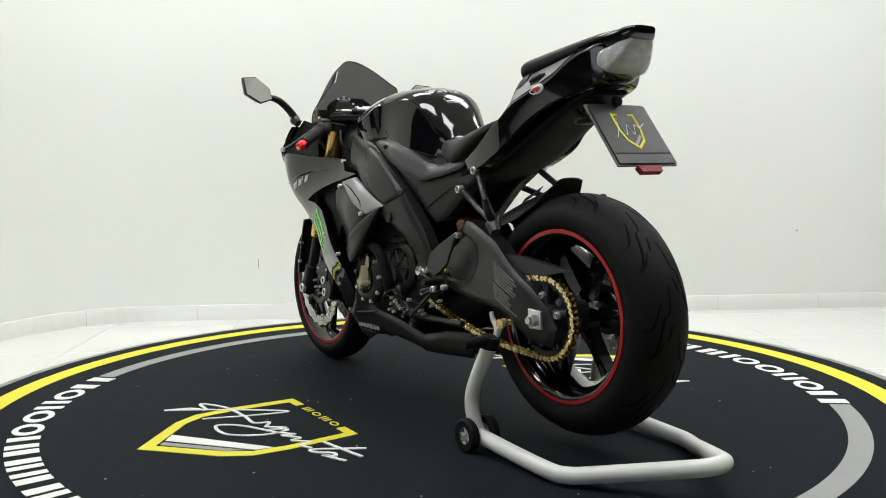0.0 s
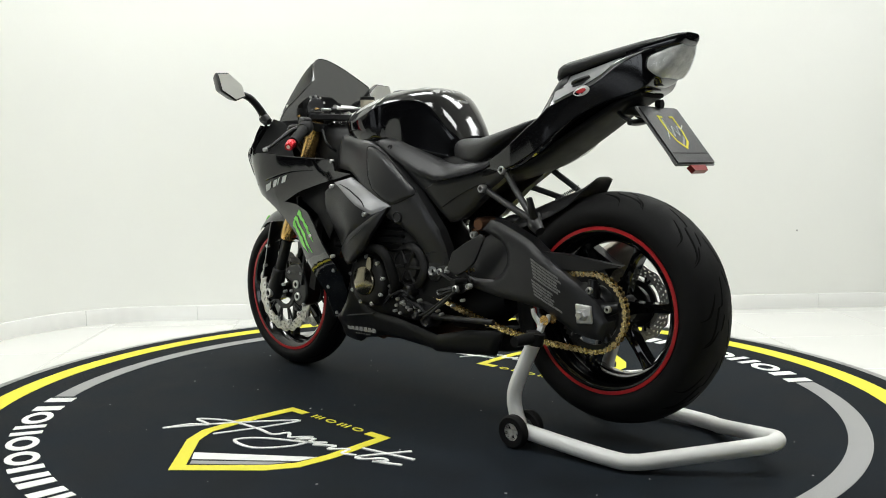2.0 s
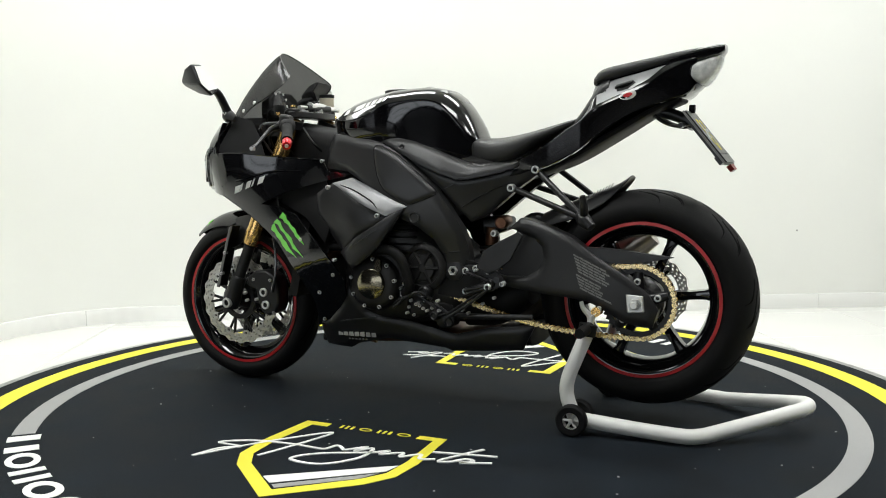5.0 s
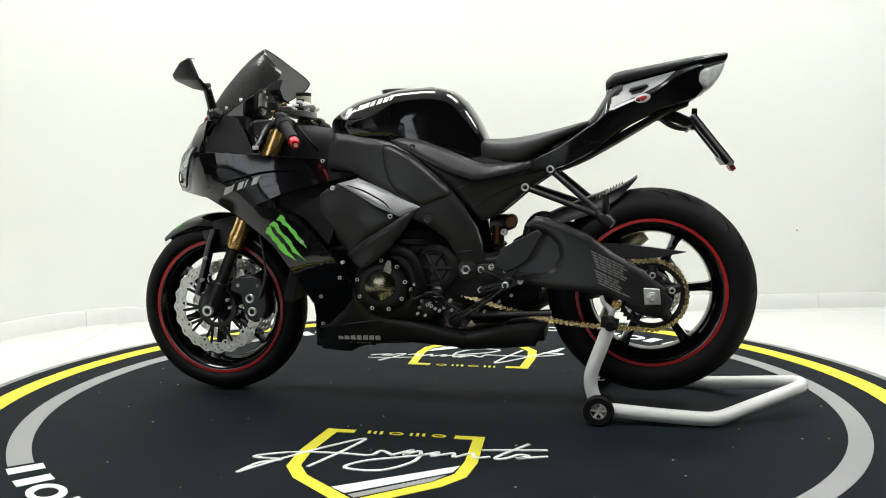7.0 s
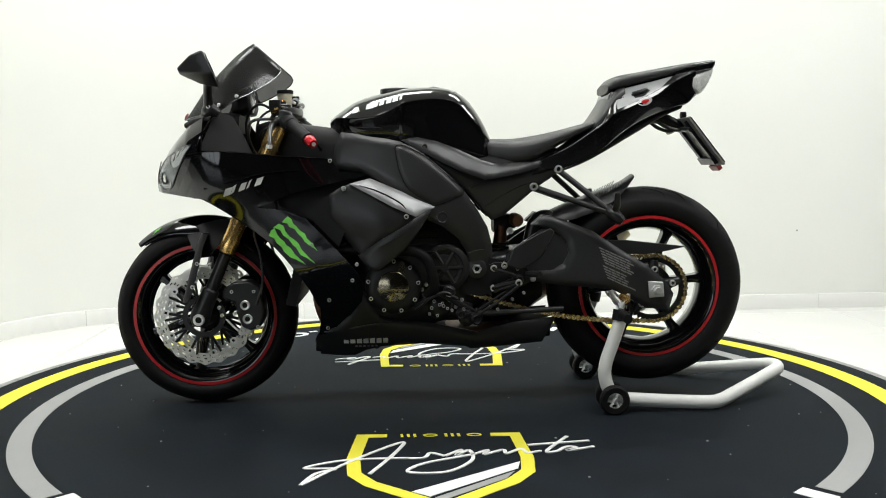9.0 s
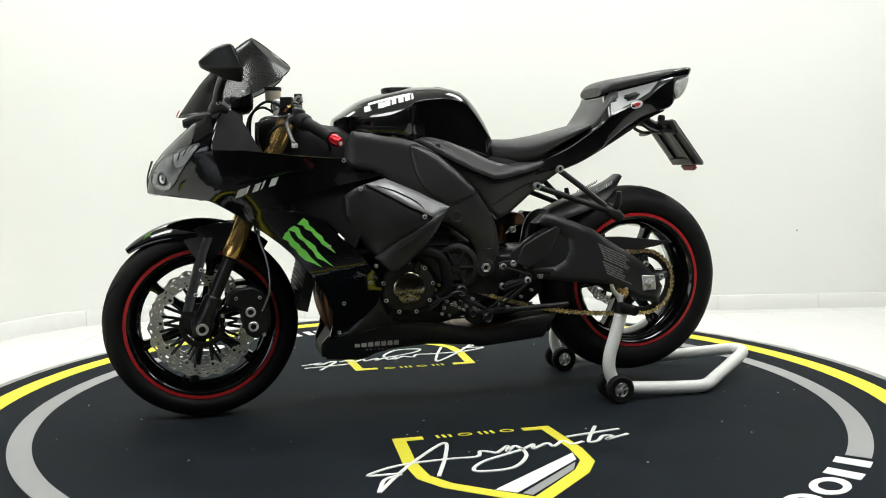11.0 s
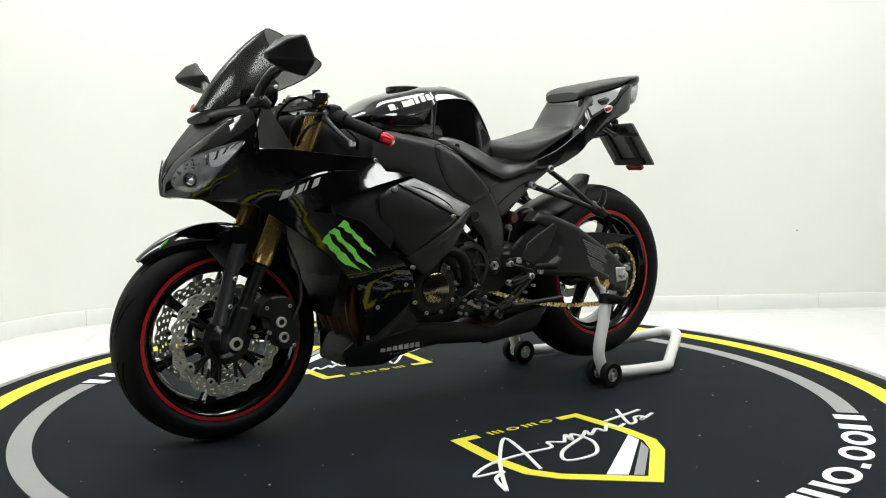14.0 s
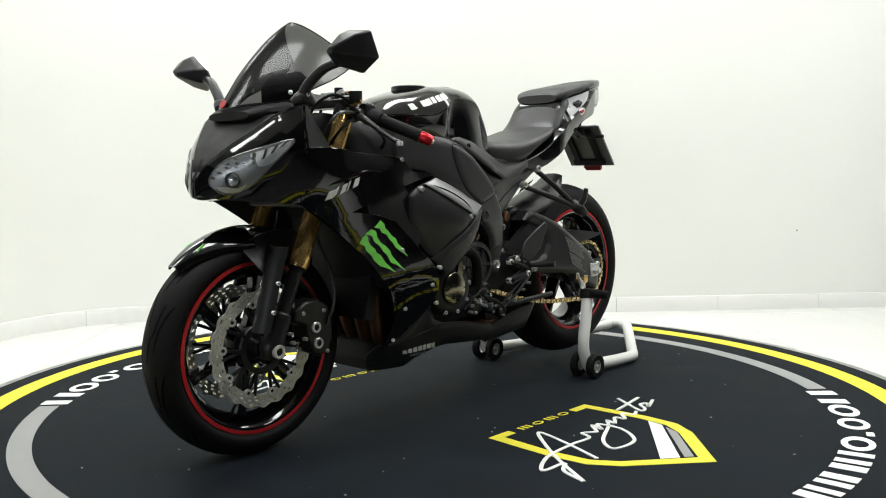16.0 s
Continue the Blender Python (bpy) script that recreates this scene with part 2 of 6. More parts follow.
def bolt(parent, x, y, z, r=0.007, h=0.005, mat=None):
    s = 1 if y > 0 else -1
    bm = drum([(0, -0.01), (r, -0.01), (r, h * 0.6), (r * 0.82, h), (r * 0.58, h), (r * 0.50, -h), (0, -h)], 14)
    if s < 0:
        bm = mirrored(bm)
    moved(bm, Matrix.Translation((x, y, z)))
    return part("bolt", bm, mat or STEEL, parent)


def box(x0, x1, y0, y1, z0, z1):
    return loft([[(x, y0, z0), (x, y1, z0), (x, y1, z1), (x, y0, z1)] for x in (x0, x1)])


def empty(name, label, category, m=None, group=""):
    ob = new(name)
    if m is not None:
        ob.matrix_world = m
    return tagged(ob, label, category, group)


# ---- room ----
def quad_prism(p, q, thick, z0, z1):
    """A wall of some thickness from plan point p to q, its body to the left of that way."""
    a, b = Vector(p), Vector(q)
    n = Vector((-(b - a).y, (b - a).x)).normalized() * thick
    plan = [a, b, b + n, a + n]
    return loft([[(v.x, v.y, z) for v in plan] for z in (z0, z1)])


CORNER, RIGHT = (-2.0, 2.035), (9.6, 2.593)
LEFT_END = (-3.15, -0.43)


def rounded_corner(p, c, q, r, n=10):
    """The plan from p round the corner c to q."""
    c3 = Vector((*c, 0))
    a = c3 + (Vector((*p, 0)) - c3).normalized() * r
    b = c3 + (Vector((*q, 0)) - c3).normalized() * r
    return [Vector((*p, 0))] + [(a.lerp(c3, k / n)).lerp(c3.lerp(b, k / n), k / n) for k in range(n + 1)] + [Vector((*q, 0))]


def wall_along(plan, thick, z0, z1):
    """A wall whose face follows the plan, thickened away from the room."""
    rings = []
    for i, v in enumerate(plan):
        d = (plan[min(i + 1, len(plan) - 1)] - plan[max(i - 1, 0)]).normalized()
        n = Vector((-d.y, d.x, 0)) * thick
        rings.append([(v.x, v.y, z0), (v.x + n.x, v.y + n.y, z0), (v.x + n.x, v.y + n.y, z1), (v.x, v.y, z1)])
    return loft(rings)


PLAN = rounded_corner(LEFT_END, CORNER, RIGHT, 0.45)
wall_n = tagged(part("wall_north", wall_along(PLAN, 0.2, FLOOR_Z, CEIL_Z), WALL, None), "smooth off-white painted wall with a rounded corner", "wall", kind="structure")
# Unseen wall; its glowing panes are placed where the side fairing reflects them.
tagged(part("wall_south", join(box(-10, -9.2, -9.2, -9, FLOOR_Z, CEIL_Z), box(-2.4, 10, -9.2, -9, FLOOR_Z, CEIL_Z), box(-9.2, -2.4, -9.2, -9, FLOOR_Z, 0.2), box(-9.2, -2.4, -9.2, -9, 2.8, CEIL_Z)), DARK_WALL, None), "unseen dark grey wall round the added glowing window", "wall", kind="structure")
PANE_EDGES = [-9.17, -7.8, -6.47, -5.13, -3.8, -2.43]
window = tagged(part("reflection_window", join(*[box(x - 0.03, x + 0.03, -9.14, -9.04, 0.2, 2.8) for x in PANE_EDGES], box(-9.14, -2.46, -9.14, -9.04, 0.2, 0.26), box(-9.14, -2.46, -9.14, -9.04, 2.74, 2.8)), DARK_WALL, None), "unseen dark-framed window, added to glow in the fairing's reflection", "window", kind="structure")
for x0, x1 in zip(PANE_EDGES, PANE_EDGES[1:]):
    part("pane", box(x0 + 0.03, x1 - 0.03, -9.12, -9.10, 0.26, 2.74), PANE_GLOW, window)
tagged(part("wall_west", box(-10.2, -10, -9, 6, FLOOR_Z, CEIL_Z), DARK_WALL, None), "unseen dark grey wall that closes the room", "wall", kind="structure")
tagged(part("wall_east", box(10, 10.2, -9, 6, FLOOR_Z, CEIL_Z), DARK_WALL, None), "unseen dark grey wall that closes the room", "wall", kind="structure")
tagged(part("wall_far_north", box(-10, 10, 6, 6.2, FLOOR_Z, CEIL_Z), DARK_WALL, None), "unseen dark grey wall that closes the room", "wall", kind="structure")
tagged(part("ceiling", box(-4.2, 4.4, -2.6, 2.6, CEIL_Z, CEIL_Z + 0.1), CEIL, None), "plain white ceiling over the photo corner", "ceiling", kind="structure")
# Added out of view: dark ceiling that the bodywork reflects.
tagged(part("ceiling_unseen", join(box(-10.2, 10.2, -9.2, -2.6, CEIL_Z + 0.02, CEIL_Z + 0.1), box(-10.2, 10.2, 2.6, 6.2, CEIL_Z + 0.02, CEIL_Z + 0.1), box(-10.2, -4.2, -2.6, 2.6, CEIL_Z + 0.02, CEIL_Z + 0.1), box(4.4, 10.2, -2.6, 2.6, CEIL_Z + 0.02, CEIL_Z + 0.1)), DARK_WALL, None), "unseen dark ceiling, added to keep gloss reflections black", "ceiling", kind="structure")
floor = tagged(part("floor", box(-10.2, 10.2, -9.2, 6.2, FLOOR_Z - 0.1, FLOOR_Z - 0.004), GROUT, None), "white glossy porcelain tile floor", "floor", kind="structure")


def baseboard():
    """Skirting tiles along the wall, about 0.6 m each."""
    runs, base = [], None
    full = []
    for u, v in zip(PLAN, PLAN[1:]):
        n = max(1, round((v - u).length / 0.02))
        full += [u.lerp(v, k / n) for k in range(n)]
    full.append(PLAN[-1])
    step, i = 30, 13
    cuts = [0] + list(range(i, len(full) - 1, step)) + [len(full) - 1]
    for a, b in zip(cuts, cuts[1:]):
        rings = []
        for k in range(a, b + 1):
            d = (full[min(k + 1, len(full) - 1)] - full[max(k - 1, 0)]).normalized()
            n = Vector((d.y, -d.x, 0))
            w = full[k] + d * (0.0008 if k == a else -0.0008 if k == b else 0)
            rings.append([(w.x - n.x * 0.002, w.y - n.y * 0.002, FLOOR_Z), (w.x + n.x * 0.011, w.y + n.y * 0.011, FLOOR_Z), (w.x + n.x * 0.011, w.y + n.y * 0.011, FLOOR_Z + 0.084), (w.x + n.x * 0.008, w.y + n.y * 0.008, FLOOR_Z + 0.088), (w.x - n.x * 0.002, w.y - n.y * 0.002, FLOOR_Z + 0.088)])
        bm = loft(rings)
        if base is None:
            base = tagged(part("baseboard", bm, TILE, None), "white porcelain skirting tiles along the wall", "baseboard", kind="structure")
        else:
            part("skirting_tile", bm, TILE, base)


baseboard()


def ceiling_light(x, y):
    thing = empty("ceiling_light", "white square-edged recessed ceiling light panel, lit", "ceiling light", pose(x, y, CEIL_Z), "ceiling lights")
    frame_bm = join(box(-0.6, 0.6, -0.30, -0.28, -0.03, 0), box(-0.6, 0.6, 0.28, 0.30, -0.03, 0), box(-0.6, -0.58, -0.28, 0.28, -0.03, 0), box(0.58, 0.6, -0.28, 0.28, -0.03, 0))
    part("frame", frame_bm, CEIL, thing)
    part("diffuser", box(-0.575, 0.575, -0.275, 0.275, -0.02, -0.005), GLOW, thing)


for lx, ly in LIGHT_SPOTS:
    ceiling_light(lx, ly)


# ---- turntable ----
def turntable():
    thing = empty("turntable", "round showroom turntable with a printed black mat", "turntable")
    part("base", drum([(0, -0.1), (1.55, -0.1), (1.60, -0.09), (1.605, -0.02), (1.60, -0.004), (1.59, -0.003), (0, -0.003)], 160, axis="z"), RIM_EDGE, thing, "worn pale grey metal rim of the turntable")
    part("mat", drum([(0, -0.002), (1.56, -0.002), (1.562, -0.001), (1.558, 0.0), (0, 0.0)], 160, axis="z"), CARPET, thing, "black printed rubber mat, scuffed")

    def ring_sector(r0, r1, a0, a1, z=0.0012, n=80):
        rings = []
        for k in range(n + 1):
            a = radians(a0 + (a1 - a0) * k / n)
            c, s = math.cos(a), math.sin(a)
            rings.append([(r0 * c, r0 * s, -0.001), (r1 * c, r1 * s, -0.001), (r1 * c, r1 * s, z), (r0 * c, r0 * s, z)])
        return loft(rings)

    part("ring_line", revolve([(1.412, -0.001), (1.487, -0.001), (1.487, 0.0012), (1.412, 0.0012)], 200, axis="z"), YELLOW, thing, "yellow printed ring")
    part("ring_line", ring_sector(1.237, 1.300, -51.0, 43.5), GREY, thing, "grey printed arc")
    part("ring_line", ring_sector(1.237, 1.300, 131.8, 217.0), GREY, thing, "grey printed arc")

    # white bars along the arc, as wide as the lettering that they stand for
    widths = [1.25, 1.1, 0.85, 1.1, 1.0, 0.95, 1.05, 0.8, 1.05, 0.85, 1.1, 0.4, 1.0, 1.1, 1.25]
    total = sum(widths)
    for base_a, sweep in ((217.4, 90.8), (43.9, 87.4)):
        a = base_a
        for w in widths:
            span = sweep * w / total
            if w < 0.5:
                part("mark", ring_sector(1.285, 1.306, a + 0.4, a + span - 0.4, n=3), WHITE, thing, "white printed bar")
            elif w in (1.1, 1.0):
                mid, hw_ = radians(a + span / 2), radians(span / 2 - 0.4)
                rings = []
                for k in range(25):
                    u = 2 * math.pi * k / 24
                    row = []
                    for g, e in ((1.0, -0.001), (0.52, -0.001), (0.52, 0.0012), (1.0, 0.0012)):
                        r, q = 1.262 + 0.044 * (g if g == 1 else 0.60) * math.sin(u), mid + hw_ * g * math.cos(u)
                        row.append((r * math.cos(q), r * math.sin(q), e))
                    rings.append(row)
                part("mark", loft(rings, caps=False), WHITE, thing, "white printed oval")
            else:
                gap = (span - 0.9) * 0.36
                for u, v in ((a + 0.4, a + span / 2 - gap / 2), (a + span / 2 + gap / 2, a + span - 0.4)):
                    part("mark", ring_sector(1.218, 1.306, u, v, n=4), WHITE, thing, "white printed bar")
            a += span

    fleck = random.Random(7)
    bms = []
    for _ in range(80):
        r, a = 1.5 * math.sqrt(fleck.random()), fleck.random() * 2 * math.pi
        w = 0.0015 + 0.0025 * fleck.random() ** 2
        bms.append(moved(drum([(0, 0), (w, 0), (w * 0.7, w * 0.4), (0, w * 0.5)], 5, axis="z"), pose(r * math.cos(a), r * math.sin(a), 0, 0, 0, 360 * fleck.random())))
    tagged(part("dust", join(*bms), GREY, thing, "pale dust flecks"), kind="stuff")

    # shield with its stripes and swoosh, twice
    def ribbon(pts, width, z=0.0016, sub=6, smooth=True):
        line = smooth_line([(x, y, 0) for x, y in pts], False, sub) if smooth else [Vector((x, y, 0)) for x, y in pts]
        rings = []
        for i, q in enumerate(line):
            d = (line[min(i + 1, len(line) - 1)] - line[max(i - 1, 0)]).normalized()
            n = Vector((-d.y, d.x, 0)) * width / 2
            rings.append([(q.x + n.x, q.y + n.y, -0.001), (q.x - n.x, q.y - n.y, -0.001), (q.x - n.x, q.y - n.y, z), (q.x + n.x, q.y + n.y, z)])
        return loft(rings)

    for turn in (0, 180):
        m = pose(0, 0, 0, 0, 0, turn)
        outer = [(-0.200, -0.404), (-0.286, -0.395), (-0.318, -0.60), (-0.318, -0.72), (-0.278, -0.80), (-0.105, -0.980), (0.095, -0.835), (0.150, -0.765), (0.170, -0.66), (0.176, -0.445), (0.092, -0.436)]
        inner = [(-0.203, -0.432), (-0.254, -0.427), (-0.282, -0.60), (-0.282, -0.71), (-0.247, -0.78), (-0.100, -0.930), (0.070, -0.805), (0.118, -0.745), (0.136, -0.65), (0.143, -0.470), (0.089, -0.464)]
        bm = loft([[(*o, -0.001), (*i, -0.001), (*i, 0.0012), (*o, 0.0012)] for o, i in zip(outer, inner)])
        shield = part("shield_outline", moved(bm, m), YELLOW, thing, "yellow printed shield outline")
        for k in range(4):
            x0, sl = -0.165 + k * 0.062, 0.105
            if k % 2:
                ring = [[(x0 + 0.024 + 0.021 * g * math.cos(u), -0.417 + 0.013 * (1 - (1 - g) * 1.5) * math.sin(u), z) for g, z in ((1.0, -0.001), (0.72, -0.001), (0.72, 0.0012), (1.0, 0.0012))] for u in [2 * math.pi * j / 20 for j in range(21)]]
                bm = loft(ring, caps=False)
            else:
                bm = join(*[box(x0 + d, x0 + d + 0.008, -0.430, -0.404, -0.001, 0.0012) for d in (0.002, 0.020, 0.038)])
            for v in bm.verts:
                v.co.y -= sl * (v.co.x + 0.2)
            part("mark", moved(bm, m), YELLOW, shield)
        part("stripe", moved(loft([[(x, y, z) for x, y in ((-0.168, -0.855), (0.127, -0.685), (0.112, -0.735), (-0.128, -0.892))] for z in (-0.001, 0.0011)]), m), WHITE, shield, "white printed stripe")
        part("stripe", moved(loft([[(x, y, z) for x, y in ((-0.118, -0.900), (0.100, -0.752), (0.070, -0.800), (-0.100, -0.918))] for z in (-0.001, 0.0011)]), m), GREY, shield, "grey printed stripe")
        strokes = [[(-0.430, -0.775), (-0.345, -0.665), (-0.255, -0.565), (-0.160, -0.482), (-0.195, -0.585), (-0.262, -0.722)],
                   [(-0.430, -0.775), (-0.395, -0.700), (-0.345, -0.672), (-0.425, -0.655), (-0.330, -0.612), (-0.200, -0.612), (-0.120, -0.622), (-0.095, -0.585), (-0.060, -0.615)],
                   [(-0.060, -0.615), (-0.010, -0.572), (-0.030, -0.615), (0.010, -0.580), (0.005, -0.66), (-0.070, -0.735), (-0.165, -0.722), (-0.120, -0.665), (0.010, -0.615), (0.060, -0.585), (0.045, -0.618), (0.100, -0.590), (0.105, -0.620), (0.150, -0.588), (0.160, -0.622), (0.200, -0.612)],
                   [(0.300, -0.500), (0.215, -0.615), (0.240, -0.622), (0.275, -0.590), (0.300, -0.600), (0.270, -0.620), (0.350, -0.598)],
                   [(0.175, -0.560), (0.350, -0.548)]]
        for s in strokes:
            part("swoosh", moved(ribbon(s, 0.0105, 0.002 + 0.0002 * strokes.index(s)), m), WHITE, shield, "white printed pen swoosh")
    return thing


TABLE = turntable()


# ---- motorcycle: x forward, y to its left, z up ----
FRONT_AXLE, REAR_AXLE = (0.707, 0.0, 0.291), (-0.725, -0.006, 0.367)
BIKE_POSE = pose(-0.048, 0.005, 0, 0, 0, 175)
BIKE = empty("motorcycle", "black sports motorcycle with red rim tape on a paddock stand", "motorcycle", BIKE_POSE)


def both(name, bm, mat, parent, label="", bevel=0.0):
    """The same part on the left and on the right."""
    other = mirrored(bm)
    a = part(name, bm, mat, parent, label, bevel=bevel)
    part(name, other, mat, parent, label, bevel=bevel)
    return a


def petal_disc(r0, r1, th, petals, holes):
    """A wave-edged brake disc with rows of drilled holes."""
    n = 180
    radii = [r0 + (r1 - r0) * k / 7 for k in range(8)]
    bm = bmesh.new()
    grid = []
    for k in range(n):
        a = 2 * math.pi * k / n
        wave = 1 + 0.022 * math.cos(a * petals)
        grid.append([[bm.verts.new((r * (1 + (wave - 1) * (i / 7) ** 2) * math.cos(a), y, r * (1 + (wave - 1) * (i / 7) ** 2) * math.sin(a))) for i, r in enumerate(radii)] for y in (-th / 2, th / 2)])
    per = n // holes

    def is_hole(k, i):
        return (i in (1, 3, 5)) and ((k + (i // 2) * per // 3) % per) < 2
    for k in range(n):
        b = (k + 1) % n
        for i in range(7):
            if is_hole(k, i):
                for (p, q, u, v) in (((k, i), (k, i + 1), 0, 0), ((b, i), (b, i + 1), 0, 0), ((k, i), (b, i), 0, 0), ((k, i + 1), (b, i + 1), 0, 0)):
                    try:
                        bm.faces.new((grid[p[0]][0][p[1]], grid[q[0]][0][q[1]], grid[q[0]][1][q[1]], grid[p[0]][1][p[1]]))
                    except ValueError:
                        pass
                continue
            bm.faces.new((grid[k][1][i], grid[k][1][i + 1], grid[b][1][i + 1], grid[b][1][i]))
            bm.faces.new((grid[k][0][i], grid[b][0][i], grid[b][0][i + 1], grid[k][0][i + 1]))
        bm.faces.new((grid[k][0][7], grid[k][1][7], grid[b][1][7], grid[b][0][7]))
        bm.faces.new((grid[k][0][0], grid[b][0][0], grid[b][1][0], grid[k][1][0]))
    return bm


def tread(bm_r, half, groove_pairs, count):
    """Dark curved strips on a tyre's crown, the shade of its grooves; bm_r(y) is the crown's radius at y."""
    bms = []
    for k in range(count):
        a0 = 2 * math.pi * k / count
        for pts in groove_pairs:
            for side in (1, -1):
                line = smooth_line([(a * 1.25, y) for a, y in pts], False, 5)
                rings = []
                for i, (a, y) in enumerate(line):
                    w = (0.0022 if half < 0.08 else 0.0028) * math.sin(math.pi * (0.12 + 0.76 * i / (len(line) - 1)))
                    aa = a0 + a + (math.pi / count if side < 0 else 0)
                    row = []
                    for dy in (-w, w):
                        r = bm_r(abs(y + dy)) + 0.0006
                        row.append((r * math.cos(aa), side * (y + dy), r * math.sin(aa)))
                    for dy in (w, -w):
                        r = bm_r(abs(y + dy)) - 0.003
                        row.append((r * math.cos(aa), side * (y + dy), r * math.sin(aa)))
                    rings.append(row)
                bms.append(loft(rings))
    return join(*bms)


def wheel(name, centre, tyre_r, tyre_w, rim_w, front):
    label = "gloss black six-spoke wheel rim"
    R = 0.2255
    h = rim_w / 2
    prof = [(R + 0.004, h + 0.006), (R + 0.004, h), (R - 0.010, h - 0.006), (R - 0.022, h - 0.022), (R - 0.034, h * 0.35), (R - 0.036, 0),
            (R - 0.034, -h * 0.35), (R - 0.022, -h + 0.022), (R - 0.010, -h + 0.006), (R + 0.004, -h), (R + 0.004, -h - 0.006),
            (R - 0.006, -h - 0.008), (R - 0.014, -h - 0.004), (R - 0.034, -h + 0.02), (R - 0.044, 0), (R - 0.034, h - 0.02), (R - 0.014, h + 0.004), (R - 0.006, h + 0.008)]
    rim = part(name, revolve(prof, 120), GLOSS, BIKE, label)
    rim.matrix_basis = Matrix.Translation(centre)
    # tyre
    half = tyre_w / 2
    side_r = R + (tyre_r - R) * 0.34

    def crown(y):
        u = min(1.0, abs(y) / half)
        return side_r + (tyre_r - side_r) * math.sqrt(max(0.0, 1 - u ** 2.05))
    tp = [(R - 0.004, h - 0.004), (R + 0.003, h + 0.004), (R + 0.008, h + (half - h) * 0.55), (R + 0.014, half * 0.96), (side_r - 0.005, half * 0.993)]
    tp += [(crown(half * math.cos(a)), half * math.cos(a)) for a in [math.pi * k / 28 for k in range(29)]]
    tp += [(r, -y) for r, y in reversed(tp[:5])]
    tyre = part("tyre", revolve(tp, 128), RUBBER, rim, "black sports tyre with worn tread", angle=60)
    if front:
        gr = [[(0.00, 0.003), (0.17, 0.011), (0.20, 0.020), (0.38, 0.028), (0.42, 0.032)], [(0.08, 0.026), (0.24, 0.034), (0.36, 0.046)], [(0.30, 0.038), (0.42, 0.050)]]
        part("groove_shade_strip", tread(crown, half, gr, 10), GROOVE_SHADE, tyre)
    else:
        gr = [[(0.00, 0.008), (0.17, 0.020), (0.20, 0.034), (0.38, 0.050), (0.44, 0.066)], [(0.10, 0.040), (0.24, 0.060), (0.28, 0.080)], [(0.24, 0.012), (0.34, 0.024)], [(0.34, 0.034), (0.42, 0.052), (0.46, 0.07)]]
        part("groove_shade_strip", tread(crown, half, gr, 9), GROOVE_SHADE, tyre)
    for s in (1, -1):
        y = h + 0.009
        bm = revolve([(R - 0.0058, y - 0.002), (R + 0.0038, y - 0.003), (R + 0.0038, y - 0.0002), (R - 0.0058, y + 0.0006)], 120)
        if s < 0:
            bm = mirrored(bm)
        part("rim_tape", bm, RED, rim, "red reflective rim tape")
    # spokes, curved and slightly dished
    for k in range(6):
        a = math.radians(60 * k + (20 if front else 5))
        wy = 0.012 if front else 0.018
        rows = []
        for r, w, y in ((0.045, 0.020, 0.0), (0.08, 0.014, 0.0), (0.13, 0.0115, 0.0), (0.17, 0.013, 0.0), (0.196, 0.020, 0.0)):
            rows.append([(r, y - wy, -w), (r, y + wy, -w), (r, y + wy * 1.25, 0), (r, y + wy, w), (r, y - wy, w), (r, y - wy * 1.25, 0)])
        bm = moved(loft(rows), Matrix.Rotation(a, 4, "Y"))
        part("spoke", bm, GLOSS, rim)
    part("hub", drum([(0, -0.075), (0.022, -0.075), (0.03, -0.05), (0.036, -0.03), (0.052, -0.02), (0.055, 0), (0.052, 0.02), (0.036, 0.03), (0.03, 0.05), (0.022, 0.075), (0, 0.075)], 32), SATIN, rim)
    va = math.radians(-70 if front else 35)
    part("valve", moved(tube([(0.188, 0.012, 0), (0.165, 0.016, 0), (0.150, 0.03, 0)], [0.005, 0.004, 0.003], 8), Matrix.Rotation(-va, 4, "Y")), RUBBER, rim)
    return rim


def brake_disc(rim, y, r1, name="brake_disc"):
    r0 = r1 - 0.034 if r1 > 0.13 else r1 - 0.03
    disc = part(name, moved(petal_disc(r0, r1, 0.0055, 20 if r1 > 0.13 else 14, 36), Matrix.Translation((0, y, 0))), DISC, rim, "wave-edged drilled steel brake disc")
    arms = []
    count = 10 if r1 > 0.13 else 6
    for k in range(count):
        a = 2 * math.pi * k / count
        for da in (-0.10, 0.10):
            p0, p1 = (0.062, a), (r0 + 0.004, a + da)
            arms.append(tube([(p0[0] * math.cos(p0[1]), y, p0[0] * math.sin(p0[1])), (p1[0] * math.cos(p1[1]), y, p1[0] * math.sin(p1[1]))], 0.0048, 6, smooth=False))
    arms.append(revolve([(0.052, y - 0.005), (0.068, y - 0.005), (0.068, y + 0.005), (0.052, y + 0.005)], 48))
    tagged(part("carrier", join(*arms), SATIN, rim), kind="stuff")
    s = 1 if y > 0 else -1
    for k in range(count):
        a = 2 * math.pi * (k + 0.0) / count + 0.1
        part("rivet", moved(revolve([(0.0060, -0.004), (0.0115, -0.004), (0.0115, 0.004), (0.0060, 0.004)], 14), Matrix.Translation(((r0 + 0.001) * math.cos(a), y + s * 0.002, (r0 + 0.001) * math.sin(a)))), STEEL, rim)


front_wheel = wheel("front_wheel", FRONT_AXLE, 0.2915, 0.122, 0.088, True)
brake_disc(front_wheel, 0.068, 0.155)
brake_disc(front_wheel, -0.068, 0.155)
rear_wheel = wheel("rear_wheel", REAR_AXLE, 0.321, 0.182, 0.146, False)
brake_disc(rear_wheel, -0.095, 0.11)

